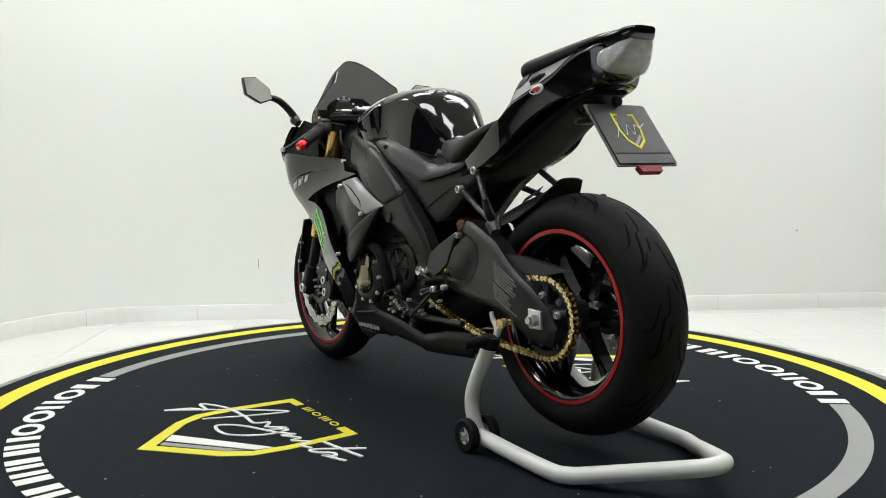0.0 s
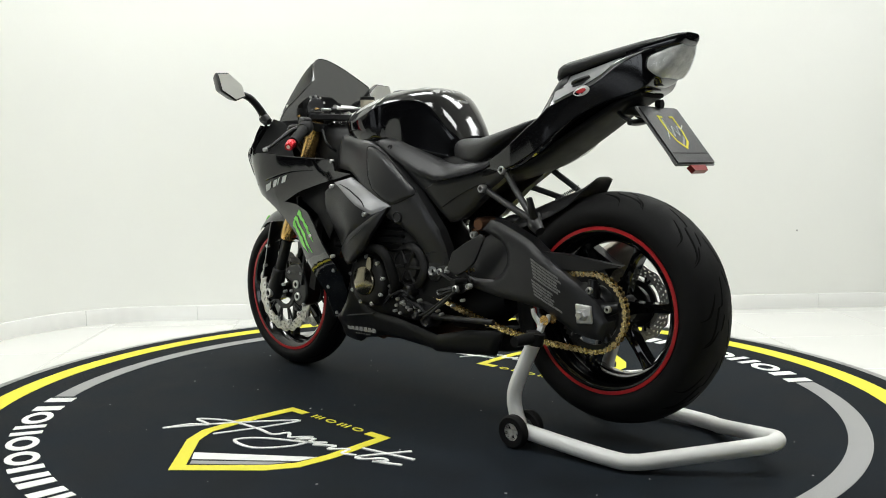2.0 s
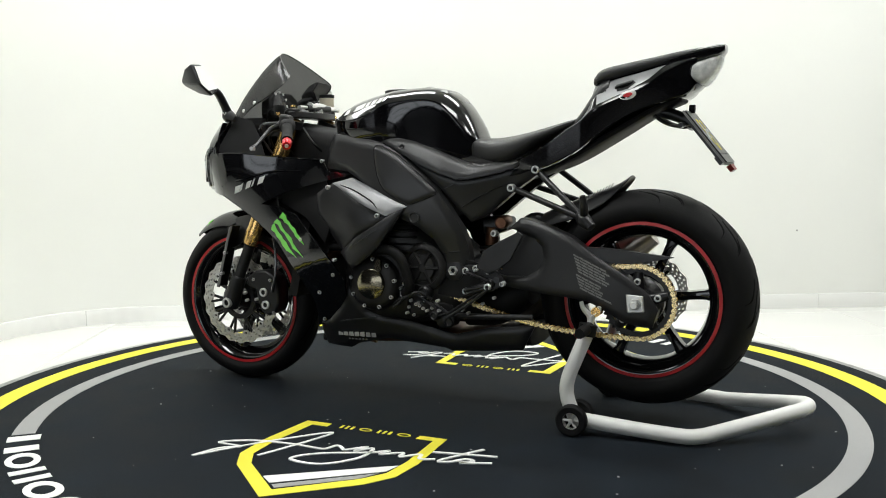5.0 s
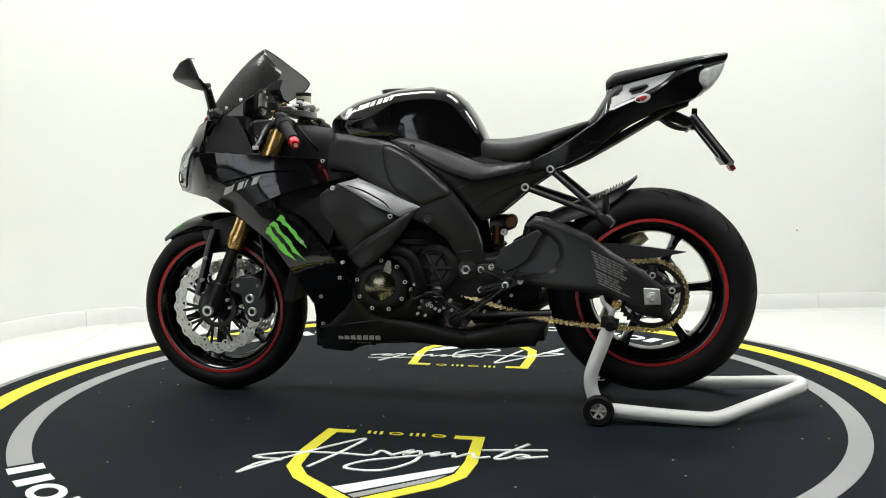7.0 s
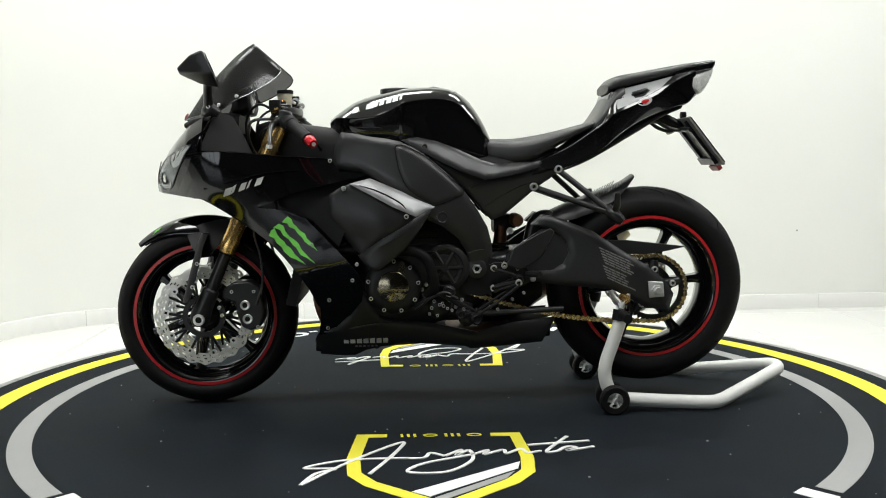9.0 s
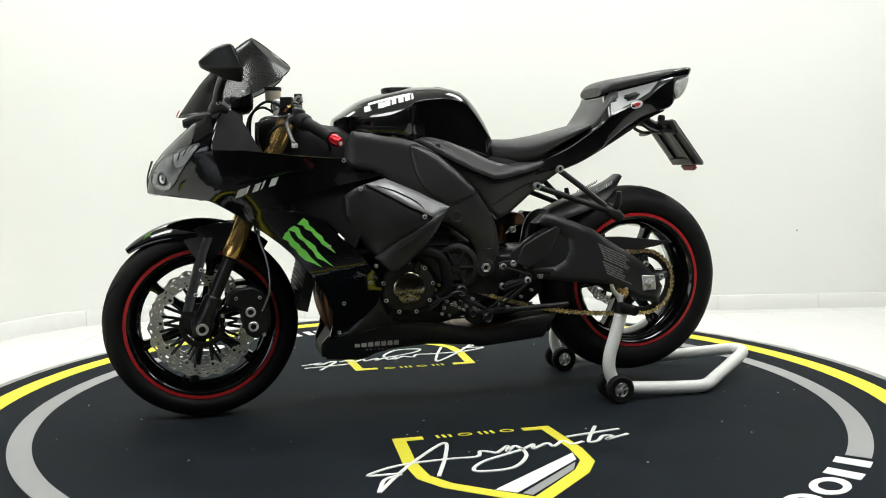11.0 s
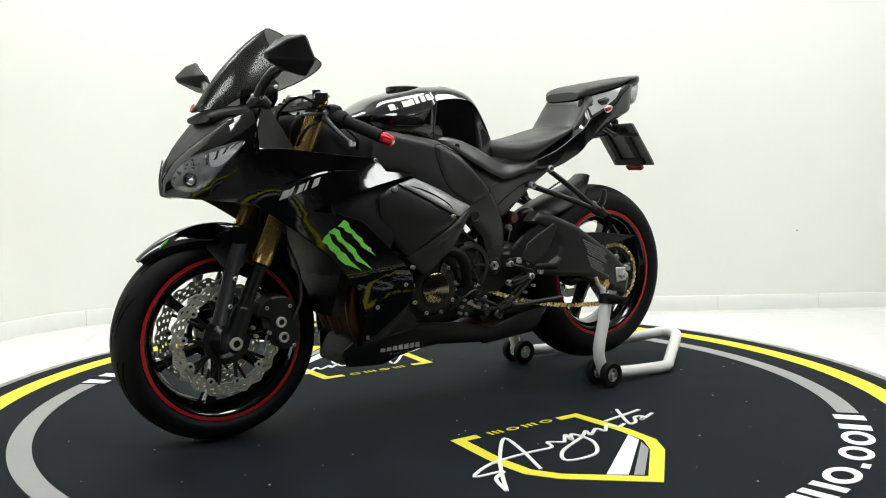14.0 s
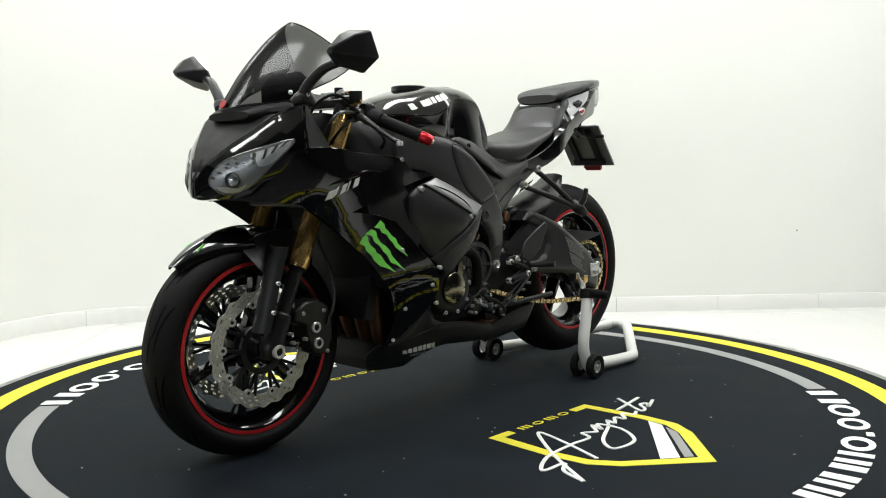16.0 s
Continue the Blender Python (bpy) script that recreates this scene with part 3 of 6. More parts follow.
# ---- bodywork surfaces ----
SIDE = surf([(0.85, 0.69, 0.02), (0.80, 0.78, 0.105), (0.74, 0.816, 0.185), (0.66, 0.81, 0.222), (0.64, 0.70, 0.214), (0.72, 0.70, 0.166), (0.50, 0.795, 0.212), (0.295, 0.785, 0.172),
             (0.17, 0.735, 0.19), (0.596, 0.627, 0.192), (0.525, 0.587, 0.192), (0.456, 0.526, 0.194), (0.369, 0.445, 0.212), (0.50, 0.660, 0.208), (0.418, 0.609, 0.213), (0.33, 0.547, 0.226), (0.253, 0.472, 0.240), (0.18, 0.442, 0.236),
             (0.26, 0.37, 0.196), (0.33, 0.27, 0.148), (0.20, 0.26, 0.142), (0.30, 0.64, 0.226)])
# cowl half profiles by x: the crown beside the trough, the shoulder, the lower edge, as (y, z), and the heights of the middle
NOSE = [(0.849, (0.008, 0.734), (0.018, 0.714), (0.012, 0.692), 0.736, 0.686), (0.830, (0.034, 0.772), (0.066, 0.738), (0.048, 0.686), 0.774, 0.680), (0.797, (0.074, 0.812), (0.116, 0.768), (0.084, 0.686), 0.812, 0.680),
        (0.757, (0.118, 0.848), (0.166, 0.793), (0.122, 0.690), 0.852, 0.684), (0.712, (0.158, 0.888), (0.206, 0.808), (0.152, 0.699), 0.892, 0.690), (0.660, (0.190, 0.914), (0.225, 0.812), (0.172, 0.704), 0.912, 0.700)]


def nose_at(x):
    """The profile at x: crown, shoulder, lower edge, middle top and bottom."""
    rows = NOSE
    x = max(min(x, rows[0][0]), rows[-1][0])
    for a, b in zip(rows, rows[1:]):
        if b[0] <= x <= a[0]:
            t = (a[0] - x) / (a[0] - b[0])
            mix = lambda u, v: tuple(i + (j - i) * t for i, j in zip(u, v))
            return mix(a[1], b[1]), mix(a[2], b[2]), mix(a[3], b[3]), a[4] + (b[4] - a[4]) * t, a[5] + (b[5] - a[5]) * t


def nose_y(x, z):
    crown, shoulder, low, top, bot = nose_at(x)
    for p, q in ((crown, shoulder), (shoulder, low)):
        if q[1] <= z <= p[1]:
            t = (p[1] - z) / (p[1] - q[1])
            return p[0] + (q[0] - p[0]) * t + 0.010 * math.sin(math.pi * t) * min(1, q[0] / 0.1)
    return crown[0] if z > crown[1] else low[0]


def nose_ring(x):
    crown, shoulder, low, top, bot = nose_at(x)
    half = [(crown[0] * u, top + (crown[1] - top) * u ** 2) for u in (0.0, 0.3, 0.6, 0.85)]
    half += [(nose_y(x, z), z) for z in [crown[1] + (shoulder[1] - crown[1]) * k / 6 for k in range(7)]]
    half += [(nose_y(x, z), z) for z in [shoulder[1] + (low[1] - shoulder[1]) * k / 6 for k in range(1, 7)]]
    half += [(low[0] * u, low[1] + (bot - low[1]) * (1 - u)) for u in (0.6, 0.2)]
    return [(x, y, z) for y, z in half] + [(x, -y, z) for y, z in reversed(half[1:])]


# front cowl with intake, lights and screen
cowl = part("front_cowl", loft([nose_ring(0.849 - 0.189 * k / 36) for k in range(37)]), GLOSS, BIKE, "gloss black pointed front cowl")
HEADLIGHT = [(0.815, 0.697), (0.834, 0.716), (0.836, 0.738), (0.824, 0.765), (0.800, 0.790), (0.75, 0.815), (0.695, 0.832), (0.712, 0.806), (0.742, 0.765), (0.765, 0.725), (0.788, 0.699)]
both("headlight_bowl", panel(HEADLIGHT, nose_y, 0.003, 0.012, 3, 0.0012), HEADLAMP, cowl, "silvered headlight bowl")
both("headlight_reflector", panel([(0.775, 0.796), (0.745, 0.810), (0.700, 0.828), (0.716, 0.804), (0.738, 0.775), (0.762, 0.765), (0.768, 0.782)], nose_y, 0.003, 0.012, 2, 0.0026), STEEL, cowl, "chrome headlight reflector")
# Pale colour here paints the glints of the chrome.
both("headlight_reflector", panel([(0.812, 0.702), (0.826, 0.714), (0.812, 0.716), (0.792, 0.712), (0.780, 0.722), (0.786, 0.704)], nose_y, 0.003, 0.012, 2, 0.0026), LAMP_IN, cowl, "chrome headlight reflector")
for k in range(7):
    x0, z0 = 0.772 - 0.010 * k, 0.798 + 0.0048 * k
    both("reflector_fin", panel([(x0, z0), (x0 - 0.005, z0 + 0.002), (x0 - 0.001 + 0.002 * k, z0 - 0.026 + 0.002 * k), (x0 + 0.004 + 0.002 * k, z0 - 0.028 + 0.002 * k)], nose_y, 0.002, 0.012, 1, 0.0042), LAMP_IN if k % 2 else DARK, cowl)
both("headlight_trim", tube([(x, nose_y(x, z) + 0.004, z) for x, z in HEADLIGHT + HEADLIGHT[:1]], 0.0016, 6, 3), GRAPHITE, cowl)
part("dash_shelf", body([(0.742, 0.906, 0.885, 0.09, 3), (0.70, 0.925, 0.88, 0.125, 3), (0.64, 0.935, 0.88, 0.14, 3), (0.57, 0.935, 0.87, 0.10, 3)], n=20), DARK, cowl)
both("nose_ridge", tube([(x, y, z) for x, y, z in ((0.850, 0.006, 0.690), (0.851, 0.008, 0.735), (0.836, 0.022, 0.785))], 0.002, 6), GRAPHITE, cowl)
both("headlight_lens", panel(HEADLIGHT, nose_y, 0.002, 0.012, 3, 0.006), LENS, cowl, "clear swept headlight lens")
for s in (1, -1):
    seat_m = Matrix.Translation((0.803, s * (nose_y(0.803, 0.733) + 0.0005), 0.733)) @ Matrix.Rotation(s * radians(-48), 4, "Z") @ (Matrix.Identity(4) if s > 0 else Matrix.Scale(-1, 4, (0, 1, 0)))
    lamp_ring = part("projector", moved(revolve([(0.015, -0.006), (0.020, -0.006), (0.020, 0.003), (0.0165, 0.0045), (0.015, 0.003)], 28), seat_m), DARK, cowl, "dark round projector ring")
    part("projector_lens", moved(drum([(0, -0.006), (0.015, -0.006), (0.015, 0.001), (0.010, 0.0035), (0, 0.0045)], 24), seat_m), REFLECTOR, lamp_ring, "bright projector lens")


# Dark sheet laid on the cowl imitates the shaded intake opening.
rings = []
for k in range(19):
    x = 0.700 + 0.140 * k / 18
    crown, shoulder, low, top, bot = nose_at(x)
    row = [(x, crown[0] * 0.95 * u, top + (crown[1] - top) * (0.95 * abs(u)) ** 2 + 0.0022) for u in [-1 + j / 6 for j in range(13)]]
    rings.append(row + [(px, py, pz - 0.006) for px, py, pz in reversed(row)])
part("intake_shade", loft(rings), DARK, cowl, "dark sheet on the cowl for the shade inside the ram-air intake")
both("cowl_trim", tube([(0.626, 0.165, 0.936), (0.650, 0.200, 0.885), (0.668, 0.222, 0.838), (0.672, 0.226, 0.810)], 0.003, 8), GLOSS, cowl)
# Panel coloured deep black to read as the shaded gap beside the cockpit.
both("dark_cockpit_gap", panel([(0.626, 0.936), (0.645, 0.885), (0.668, 0.815), (0.60, 0.812), (0.52, 0.80), (0.55, 0.86), (0.585, 0.92)], surf([(0.63, 0.93, 0.16), (0.66, 0.82, 0.215), (0.55, 0.80, 0.17), (0.57, 0.9, 0.13)]), 0.005, 0.03), DARK, cowl)


def screen_point(s, u):
    """Screen: s from the low front to the top, u across."""
    line = SCREEN_LINE
    f = s * (len(line) - 1)
    i = min(int(f), len(line) - 2)
    q = line[i].lerp(line[i + 1], f - i)
    x, z, hw, back, drop = q
    a = abs(u)
    return (x - back * a ** 1.9, hw * u, z - drop * a ** 1.9)


SCREEN_LINE = smooth_line([(0.757, 0.915, 0.122, 0.130, -0.020), (0.720, 0.970, 0.140, 0.145, 0.005), (0.680, 1.025, 0.149, 0.162, 0.035), (0.612, 1.097, 0.150, 0.152, 0.075), (0.563, 1.138, 0.140, 0.130, 0.090), (0.536, 1.155, 0.116, 0.100, 0.090)], False, 5)
rings = [[screen_point(i / 26, -1 + 2 * j / 24) for j in range(25)] for i in range(27)]
screen = part("windscreen", loft(rings, caps=False, closed_ring=False), SMOKE, BIKE, "dark smoked double-bubble windscreen")
rim_line = [screen_point(i / 13, -1) for i in range(14)] + [screen_point(1, -1 + 2 * j / 12) for j in range(1, 13)] + [screen_point(1 - i / 13, 1) for i in range(1, 14)] + [screen_point(0, 1 - 2 * j / 12) for j in range(1, 13)]
part("screen_edge", tube(rim_line, 0.0017, 6, smooth=False), GLOSS, screen, "rounded dark screen edge")
part("screen_badge", drum([(0, -0.001), (0.012, -0.001), (0.012, 0.0015), (0, 0.0015)], 20), RED, screen).matrix_basis = pose(0.756, 0.0, 0.926, 0, 0, 0) @ Matrix.Rotation(radians(-90), 4, "Z") @ Matrix.Rotation(radians(25), 4, "X")
for s, u in ((0.14, 0.86), (0.14, -0.86), (0.30, 0.93), (0.30, -0.93)):
    x, y, z = screen_point(s, u)
    part("bolt", moved(drum([(0, -0.004), (0.006, -0.004), (0.006, 0.002), (0.004, 0.0035), (0, 0.0035)], 12), Matrix.Translation((x + 0.002, y, z)) @ Matrix.Rotation(radians(-40 if u > 0 else 40), 4, "Z") @ (Matrix.Identity(4) if u > 0 else Matrix.Scale(-1, 4, (0, 1, 0)))), STEEL, screen)

# side fairings
FAIRING = [(0.815, 0.684), (0.79, 0.72), (0.72, 0.780), (0.672, 0.809), (0.591, 0.811), (0.442, 0.797), (0.283, 0.787), (0.255, 0.748), (0.164, 0.738), (0.30, 0.708), (0.41, 0.679), (0.503, 0.642), (0.43, 0.634), (0.358, 0.610),
           (0.29, 0.54), (0.238, 0.488), (0.204, 0.445), (0.185, 0.40), (0.195, 0.35), (0.235, 0.30), (0.20, 0.265), (0.335, 0.235), (0.325, 0.29), (0.325, 0.331), (0.363, 0.41), (0.45, 0.518), (0.56, 0.605), (0.66, 0.668), (0.74, 0.676)]
fairing = both("side_fairing", panel(FAIRING, SIDE, 0.007, 0.022, 0, 0.0), GLOSS, BIKE, "gloss black side fairing", bevel=0.002)
# Dark backing sheet stands in for the shade behind the open vent.
both("vent_shade", panel([(0.44, 0.72), (0.28, 0.72), (0.22, 0.62), (0.26, 0.52), (0.34, 0.60), (0.46, 0.655)], lambda x, z: SIDE(x, z) - 0.035, 0.005, 0.03), DARK, BIKE)
both("fairing_crease", tube([(x, SIDE(x, z) + 0.001, z) for x, z in ((0.66, 0.70), (0.56, 0.725), (0.46, 0.748), (0.36, 0.752))], [0.002, 0.004, 0.004, 0.001], 6), GLOSS, fairing)
both("fairing_edge", tube([(x, SIDE(x, z), z) for x, z in ((0.672, 0.809), (0.591, 0.811), (0.442, 0.797), (0.283, 0.787))], 0.002, 8), GLOSS, fairing)

# green scratch marks, plain shapes on the fairing
for pts in ([(0.472, 0.556), (0.465, 0.572), (0.453, 0.580), (0.447, 0.562), (0.438, 0.549), (0.424, 0.538), (0.420, 0.528), (0.407, 0.521), (0.393, 0.500), (0.361, 0.470), (0.390, 0.484), (0.407, 0.490), (0.427, 0.508), (0.434, 0.522), (0.450, 0.535), (0.456, 0.548)],
            [(0.457, 0.582), (0.439, 0.594), (0.425, 0.587), (0.420, 0.570), (0.407, 0.554), (0.393, 0.545), (0.379, 0.532), (0.374, 0.518), (0.361, 0.503), (0.330, 0.472), (0.358, 0.490), (0.376, 0.498), (0.388, 0.520), (0.398, 0.528), (0.411, 0.546), (0.428, 0.558), (0.436, 0.574)],
            [(0.430, 0.598), (0.412, 0.616), (0.399, 0.607), (0.396, 0.594), (0.386, 0.586), (0.374, 0.572), (0.360, 0.563), (0.355, 0.549), (0.345, 0.541), (0.322, 0.511), (0.350, 0.530), (0.362, 0.539), (0.369, 0.551), (0.382, 0.563), (0.390, 0.576), (0.407, 0.583), (0.413, 0.594)]):
    both("stripe_mark", panel(pts, SIDE, 0.001, 0.02, 0, 0.0016), GREEN, fairing, "bright green scratch-shaped sticker stripe")
for k, w in enumerate((0.022, 0.010, 0.018, 0.008, 0.020)):
    x0 = 0.603 - 0.0235 * k
    z0 = 0.676 + 0.0075 * k
    both("mark", panel([(x0, z0), (x0 - w, z0 + 0.007), (x0 - w - 0.010, z0 + 0.030), (x0 - 0.010, z0 + 0.024)], SIDE, 0.001, 0.01, 0, 0.002), DECAL, fairing, "silver slanted bar mark")

# belly pan
BELLY = surf([(0.352, 0.20, 0.085), (0.31, 0.262, 0.152), (0.336, 0.165, 0.085), (0.21, 0.165, 0.118), (0.19, 0.27, 0.155), (0.10, 0.282, 0.156), (0.0, 0.27, 0.150), (0.06, 0.205, 0.128), (-0.15, 0.238, 0.142), (-0.14, 0.185, 0.128), (-0.41, 0.28, 0.128), (-0.37, 0.198, 0.115), (0.20, 0.36, 0.186)])
BELLY_LINE = [(0.335, 0.245), (0.352, 0.215), (0.352, 0.195), (0.336, 0.163), (0.226, 0.163), (0.189, 0.182), (0.08, 0.206), (-0.126, 0.190), (-0.144, 0.181), (-0.374, 0.197), (-0.418, 0.280), (-0.277, 0.266), (-0.162, 0.238), (-0.10, 0.252), (-0.019, 0.270), (0.097, 0.284), (0.14, 0.30), (0.165, 0.34), (0.19, 0.38), (0.205, 0.36), (0.235, 0.305), (0.28, 0.262)]
belly = both("belly_pan", panel(BELLY_LINE, pillow(BELLY_LINE, BELLY, 0.010, 0.022), 0.008, 0.011), MATTE, BIKE, "matte black belly pan")
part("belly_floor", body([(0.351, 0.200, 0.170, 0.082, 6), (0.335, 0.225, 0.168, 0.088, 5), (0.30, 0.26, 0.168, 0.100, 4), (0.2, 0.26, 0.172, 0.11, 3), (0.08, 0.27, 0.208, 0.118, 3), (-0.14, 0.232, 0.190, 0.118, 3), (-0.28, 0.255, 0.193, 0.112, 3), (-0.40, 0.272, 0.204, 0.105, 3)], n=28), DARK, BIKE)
both("belly_crease", tube([(x, BELLY(x, z) + 0.0005, z) for x, z in ((0.318, 0.246), (0.22, 0.262), (0.105, 0.279))], 0.0025, 6), SATIN_P, belly)
front_edge = [(0.70, 0.670), (0.66, 0.664), (0.56, 0.602), (0.45, 0.516), (0.363, 0.409), (0.325, 0.331)]
edge_line = smooth_line(front_edge, False, 4)
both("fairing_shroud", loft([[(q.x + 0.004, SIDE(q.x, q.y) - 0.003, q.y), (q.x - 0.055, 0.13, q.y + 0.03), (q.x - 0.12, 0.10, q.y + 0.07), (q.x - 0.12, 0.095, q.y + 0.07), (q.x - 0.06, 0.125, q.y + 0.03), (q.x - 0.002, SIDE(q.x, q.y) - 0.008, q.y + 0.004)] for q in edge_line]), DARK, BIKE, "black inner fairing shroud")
for k in range(7):
    x0 = 0.257 - 0.0205 * k
    bm = slab([(x0, 0.209), (x0 - 0.0155, 0.2085), (x0 - 0.0155, 0.2235 if k not in (1, 4) else 0.2265), (x0, 0.2235)], BELLY(x0, 0.216) - 0.002, BELLY(x0, 0.216) + 0.0022)
    both("mark", bm, DECAL_S, belly, "silver lettering-sized bar mark")
for k in range(6):
    x0 = 0.222 - 0.0125 * k
    both("mark", slab([(x0, 0.196), (x0 - 0.007, 0.196), (x0 - 0.007, 0.200), (x0, 0.200)], BELLY(x0, 0.198) - 0.002, BELLY(x0, 0.198) + 0.002), DECAL_G, belly)

# air duct covers beside the tank frame
DUCT = surf([(0.28, 0.69, 0.205), (0.21, 0.725, 0.20), (0.06, 0.68, 0.215), (-0.03, 0.634, 0.205), (0.06, 0.60, 0.232), (0.15, 0.60, 0.235), (0.22, 0.52, 0.20), (0.24, 0.60, 0.21), (0.17, 0.45, 0.225), (0.06, 0.50, 0.225)])
DUCT_LINE = [(0.287, 0.678), (0.259, 0.697), (0.227, 0.710), (0.213, 0.714), (0.165, 0.690), (0.096, 0.648), (0.030, 0.612), (-0.032, 0.636), (0.024, 0.600), (0.063, 0.580), (0.126, 0.546), (0.190, 0.493), (0.215, 0.512), (0.238, 0.540), (0.262, 0.580), (0.285, 0.618)]
duct_f = pillow(DUCT_LINE, DUCT, 0.005, 0.014)
both("duct_cover", panel(DUCT_LINE, duct_f, 0.008, 0.010), MATTE, BIKE, "satin black air duct cover")
# Upper duct facet, coloured light for the reflection on it.
STRIP_LINE = [(0.226, 0.711), (0.164, 0.727), (0.054, 0.680), (-0.033, 0.638), (0.026, 0.610), (0.096, 0.641), (0.165, 0.679)]
strip_f = pillow(STRIP_LINE, lambda x, z: DUCT(x, z) + 0.010 - 0.35 * max(0.0, z - 0.611 - 0.52 * max(0.0, x - 0.03)), 0.004, 0.010)
duct_strip = both("duct_strip", panel(STRIP_LINE, strip_f, 0.010, 0.008), STRIP, BIKE, "duct facet, its grey standing in for the ceiling's reflection")
both("strip_groove", tube([(x, strip_f(x, z) + 0.0004, z) for x, z in ((0.195, 0.706), (0.150, 0.692), (0.110, 0.674), (0.072, 0.652), (0.055, 0.634))], [0.001, 0.0024, 0.0026, 0.0024, 0.001], 6), DARK, duct_strip)
BRACE_LINE = [(-0.027, 0.635), (0.024, 0.608), (0.063, 0.581), (0.133, 0.541), (0.203, 0.492), (0.176, 0.464), (0.155, 0.445), (0.134, 0.452), (0.064, 0.507), (0.011, 0.574)]
brace_f = pillow(BRACE_LINE, lambda x, z: DUCT(x, z) + 0.008 - 0.10 * max(0.0, 0.53 - z), 0.005, 0.011)
brace = both("brace_cover", panel(BRACE_LINE, brace_f, 0.014, 0.010), MATTE, BIKE, "matte black diagonal brace cover")
both("brace_ridge", tube([(x, brace_f(x, z) + 0.0002, z) for x, z in ((0.150, 0.510), (0.100, 0.540), (0.050, 0.572))], [0.0008, 0.0022, 0.0008], 6), SATIN_P, brace)
for x, z in ((0.242, 0.697), (0.054, 0.611)):
    bolt(BIKE, x, DUCT(x, z) + 0.004, z, 0.0075, 0.005)
for x, z in ((0.285, 0.781), (0.295, 0.355), (0.22, 0.42), (0.34, 0.53), (0.205, 0.47), (0.305, 0.26)):
    bolt(BIKE, x, SIDE(x, z) + 0.001, z, 0.006, 0.004)

# frame beam and side covers
FRAME = surf([(0.27, 0.80, 0.155), (0.15, 0.85, 0.175), (0.05, 0.80, 0.19), (-0.05, 0.70, 0.195), (-0.15, 0.58, 0.175), (-0.18, 0.45, 0.140), (-0.16, 0.37, 0.135), (0.06, 0.70, 0.205), (-0.06, 0.55, 0.185)])
BEAM_LINE = [(0.252, 0.868), (0.200, 0.862), (0.151, 0.852), (0.110, 0.846), (0.071, 0.837), (0.034, 0.820), (-0.001, 0.798), (-0.073, 0.738), (-0.118, 0.694), (-0.162, 0.630), (-0.196, 0.572), (-0.210, 0.520), (-0.215, 0.458), (-0.212, 0.348), (-0.160, 0.341), (-0.150, 0.404), (-0.133, 0.488), (-0.106, 0.537), (-0.057, 0.576), (-0.005, 0.600), (0.030, 0.650), (0.095, 0.692), (0.145, 0.723), (0.191, 0.747), (0.279, 0.758), (0.274, 0.821)]
beam_f = pillow(BEAM_LINE, FRAME, 0.010, 0.026)
frame_part = both("frame_beam", panel(BEAM_LINE, beam_f, 0.035, 0.0125), SATIN_P, BIKE, "satin black aluminium frame beam")
INSERT_LINE = [(0.086, 0.818), (0.082, 0.824), (0.075, 0.827), (0.059, 0.824), (0.028, 0.810), (-0.006, 0.791), (-0.065, 0.740), (-0.118, 0.692), (-0.121, 0.682), (-0.114, 0.671), (-0.042, 0.644), (-0.020, 0.650), (0.000, 0.661), (0.044, 0.691), (0.068, 0.732), (0.081, 0.780)]
insert_f = pillow(INSERT_LINE, lambda x, z: beam_f(x, z) + 0.0055, 0.0055, 0.010)
both("frame_panel", panel(INSERT_LINE, insert_f, 0.006, 0.008), SATIN_P, frame_part, "satin black frame cover panel")
both("frame_seam", tube([(x, beam_f(x, z) + 0.0003, z) for x, z in INSERT_LINE + INSERT_LINE[:1]], 0.0020, 6, 2), DARK, frame_part)
both("frame_plug", drum([(0, -0.004), (0.018, -0.004), (0.018, 0.002), (0.015, 0.003), (0.013, 0.001), (0, 0.001)], 24, (-0.055, beam_f(-0.055, 0.605) + 0.002, 0.605)), MATTE, frame_part)
both("frame_seam", tube([(x, beam_f(x, z) + 0.0004, z) for x, z in ((-0.136, 0.492), (-0.170, 0.500), (-0.212, 0.500))], 0.0018, 6), GRAPHITE, frame_part)
COVER_Y = surf([(0.066, 0.841, 0.174), (-0.107, 0.813, 0.150), (-0.245, 0.765, 0.134), (-0.39, 0.789, 0.116), (-0.36, 0.755, 0.134), (-0.262, 0.729, 0.154), (-0.186, 0.719, 0.172), (-0.117, 0.744, 0.184), (-0.007, 0.80, 0.184)])
COVER_LINE = [(0.066, 0.841), (0.042, 0.848), (0.017, 0.850), (-0.042, 0.838), (-0.107, 0.813), (-0.179, 0.779), (-0.210, 0.770), (-0.245, 0.766), (-0.330, 0.776), (-0.392, 0.789), (-0.361, 0.755), (-0.310, 0.739), (-0.262, 0.729), (-0.215, 0.720), (-0.186, 0.719), (-0.117, 0.744), (-0.058, 0.772), (-0.007, 0.800), (0.038, 0.825)]
cover_f = pillow(COVER_LINE, COVER_Y, 0.006, 0.011)
side_cover = both("side_cover", panel(COVER_LINE, cover_f, 0.03, 0.010), SATIN_P, BIKE, "satin black side cover under the seat")
LOWER_Y = surf([(-0.008, 0.794, 0.164), (-0.116, 0.74, 0.163), (-0.186, 0.715, 0.152), (-0.265, 0.725, 0.136), (-0.365, 0.753, 0.120), (-0.437, 0.751, 0.112), (-0.356, 0.69, 0.106), (-0.25, 0.604, 0.112), (-0.212, 0.59, 0.122), (-0.131, 0.685, 0.152)])
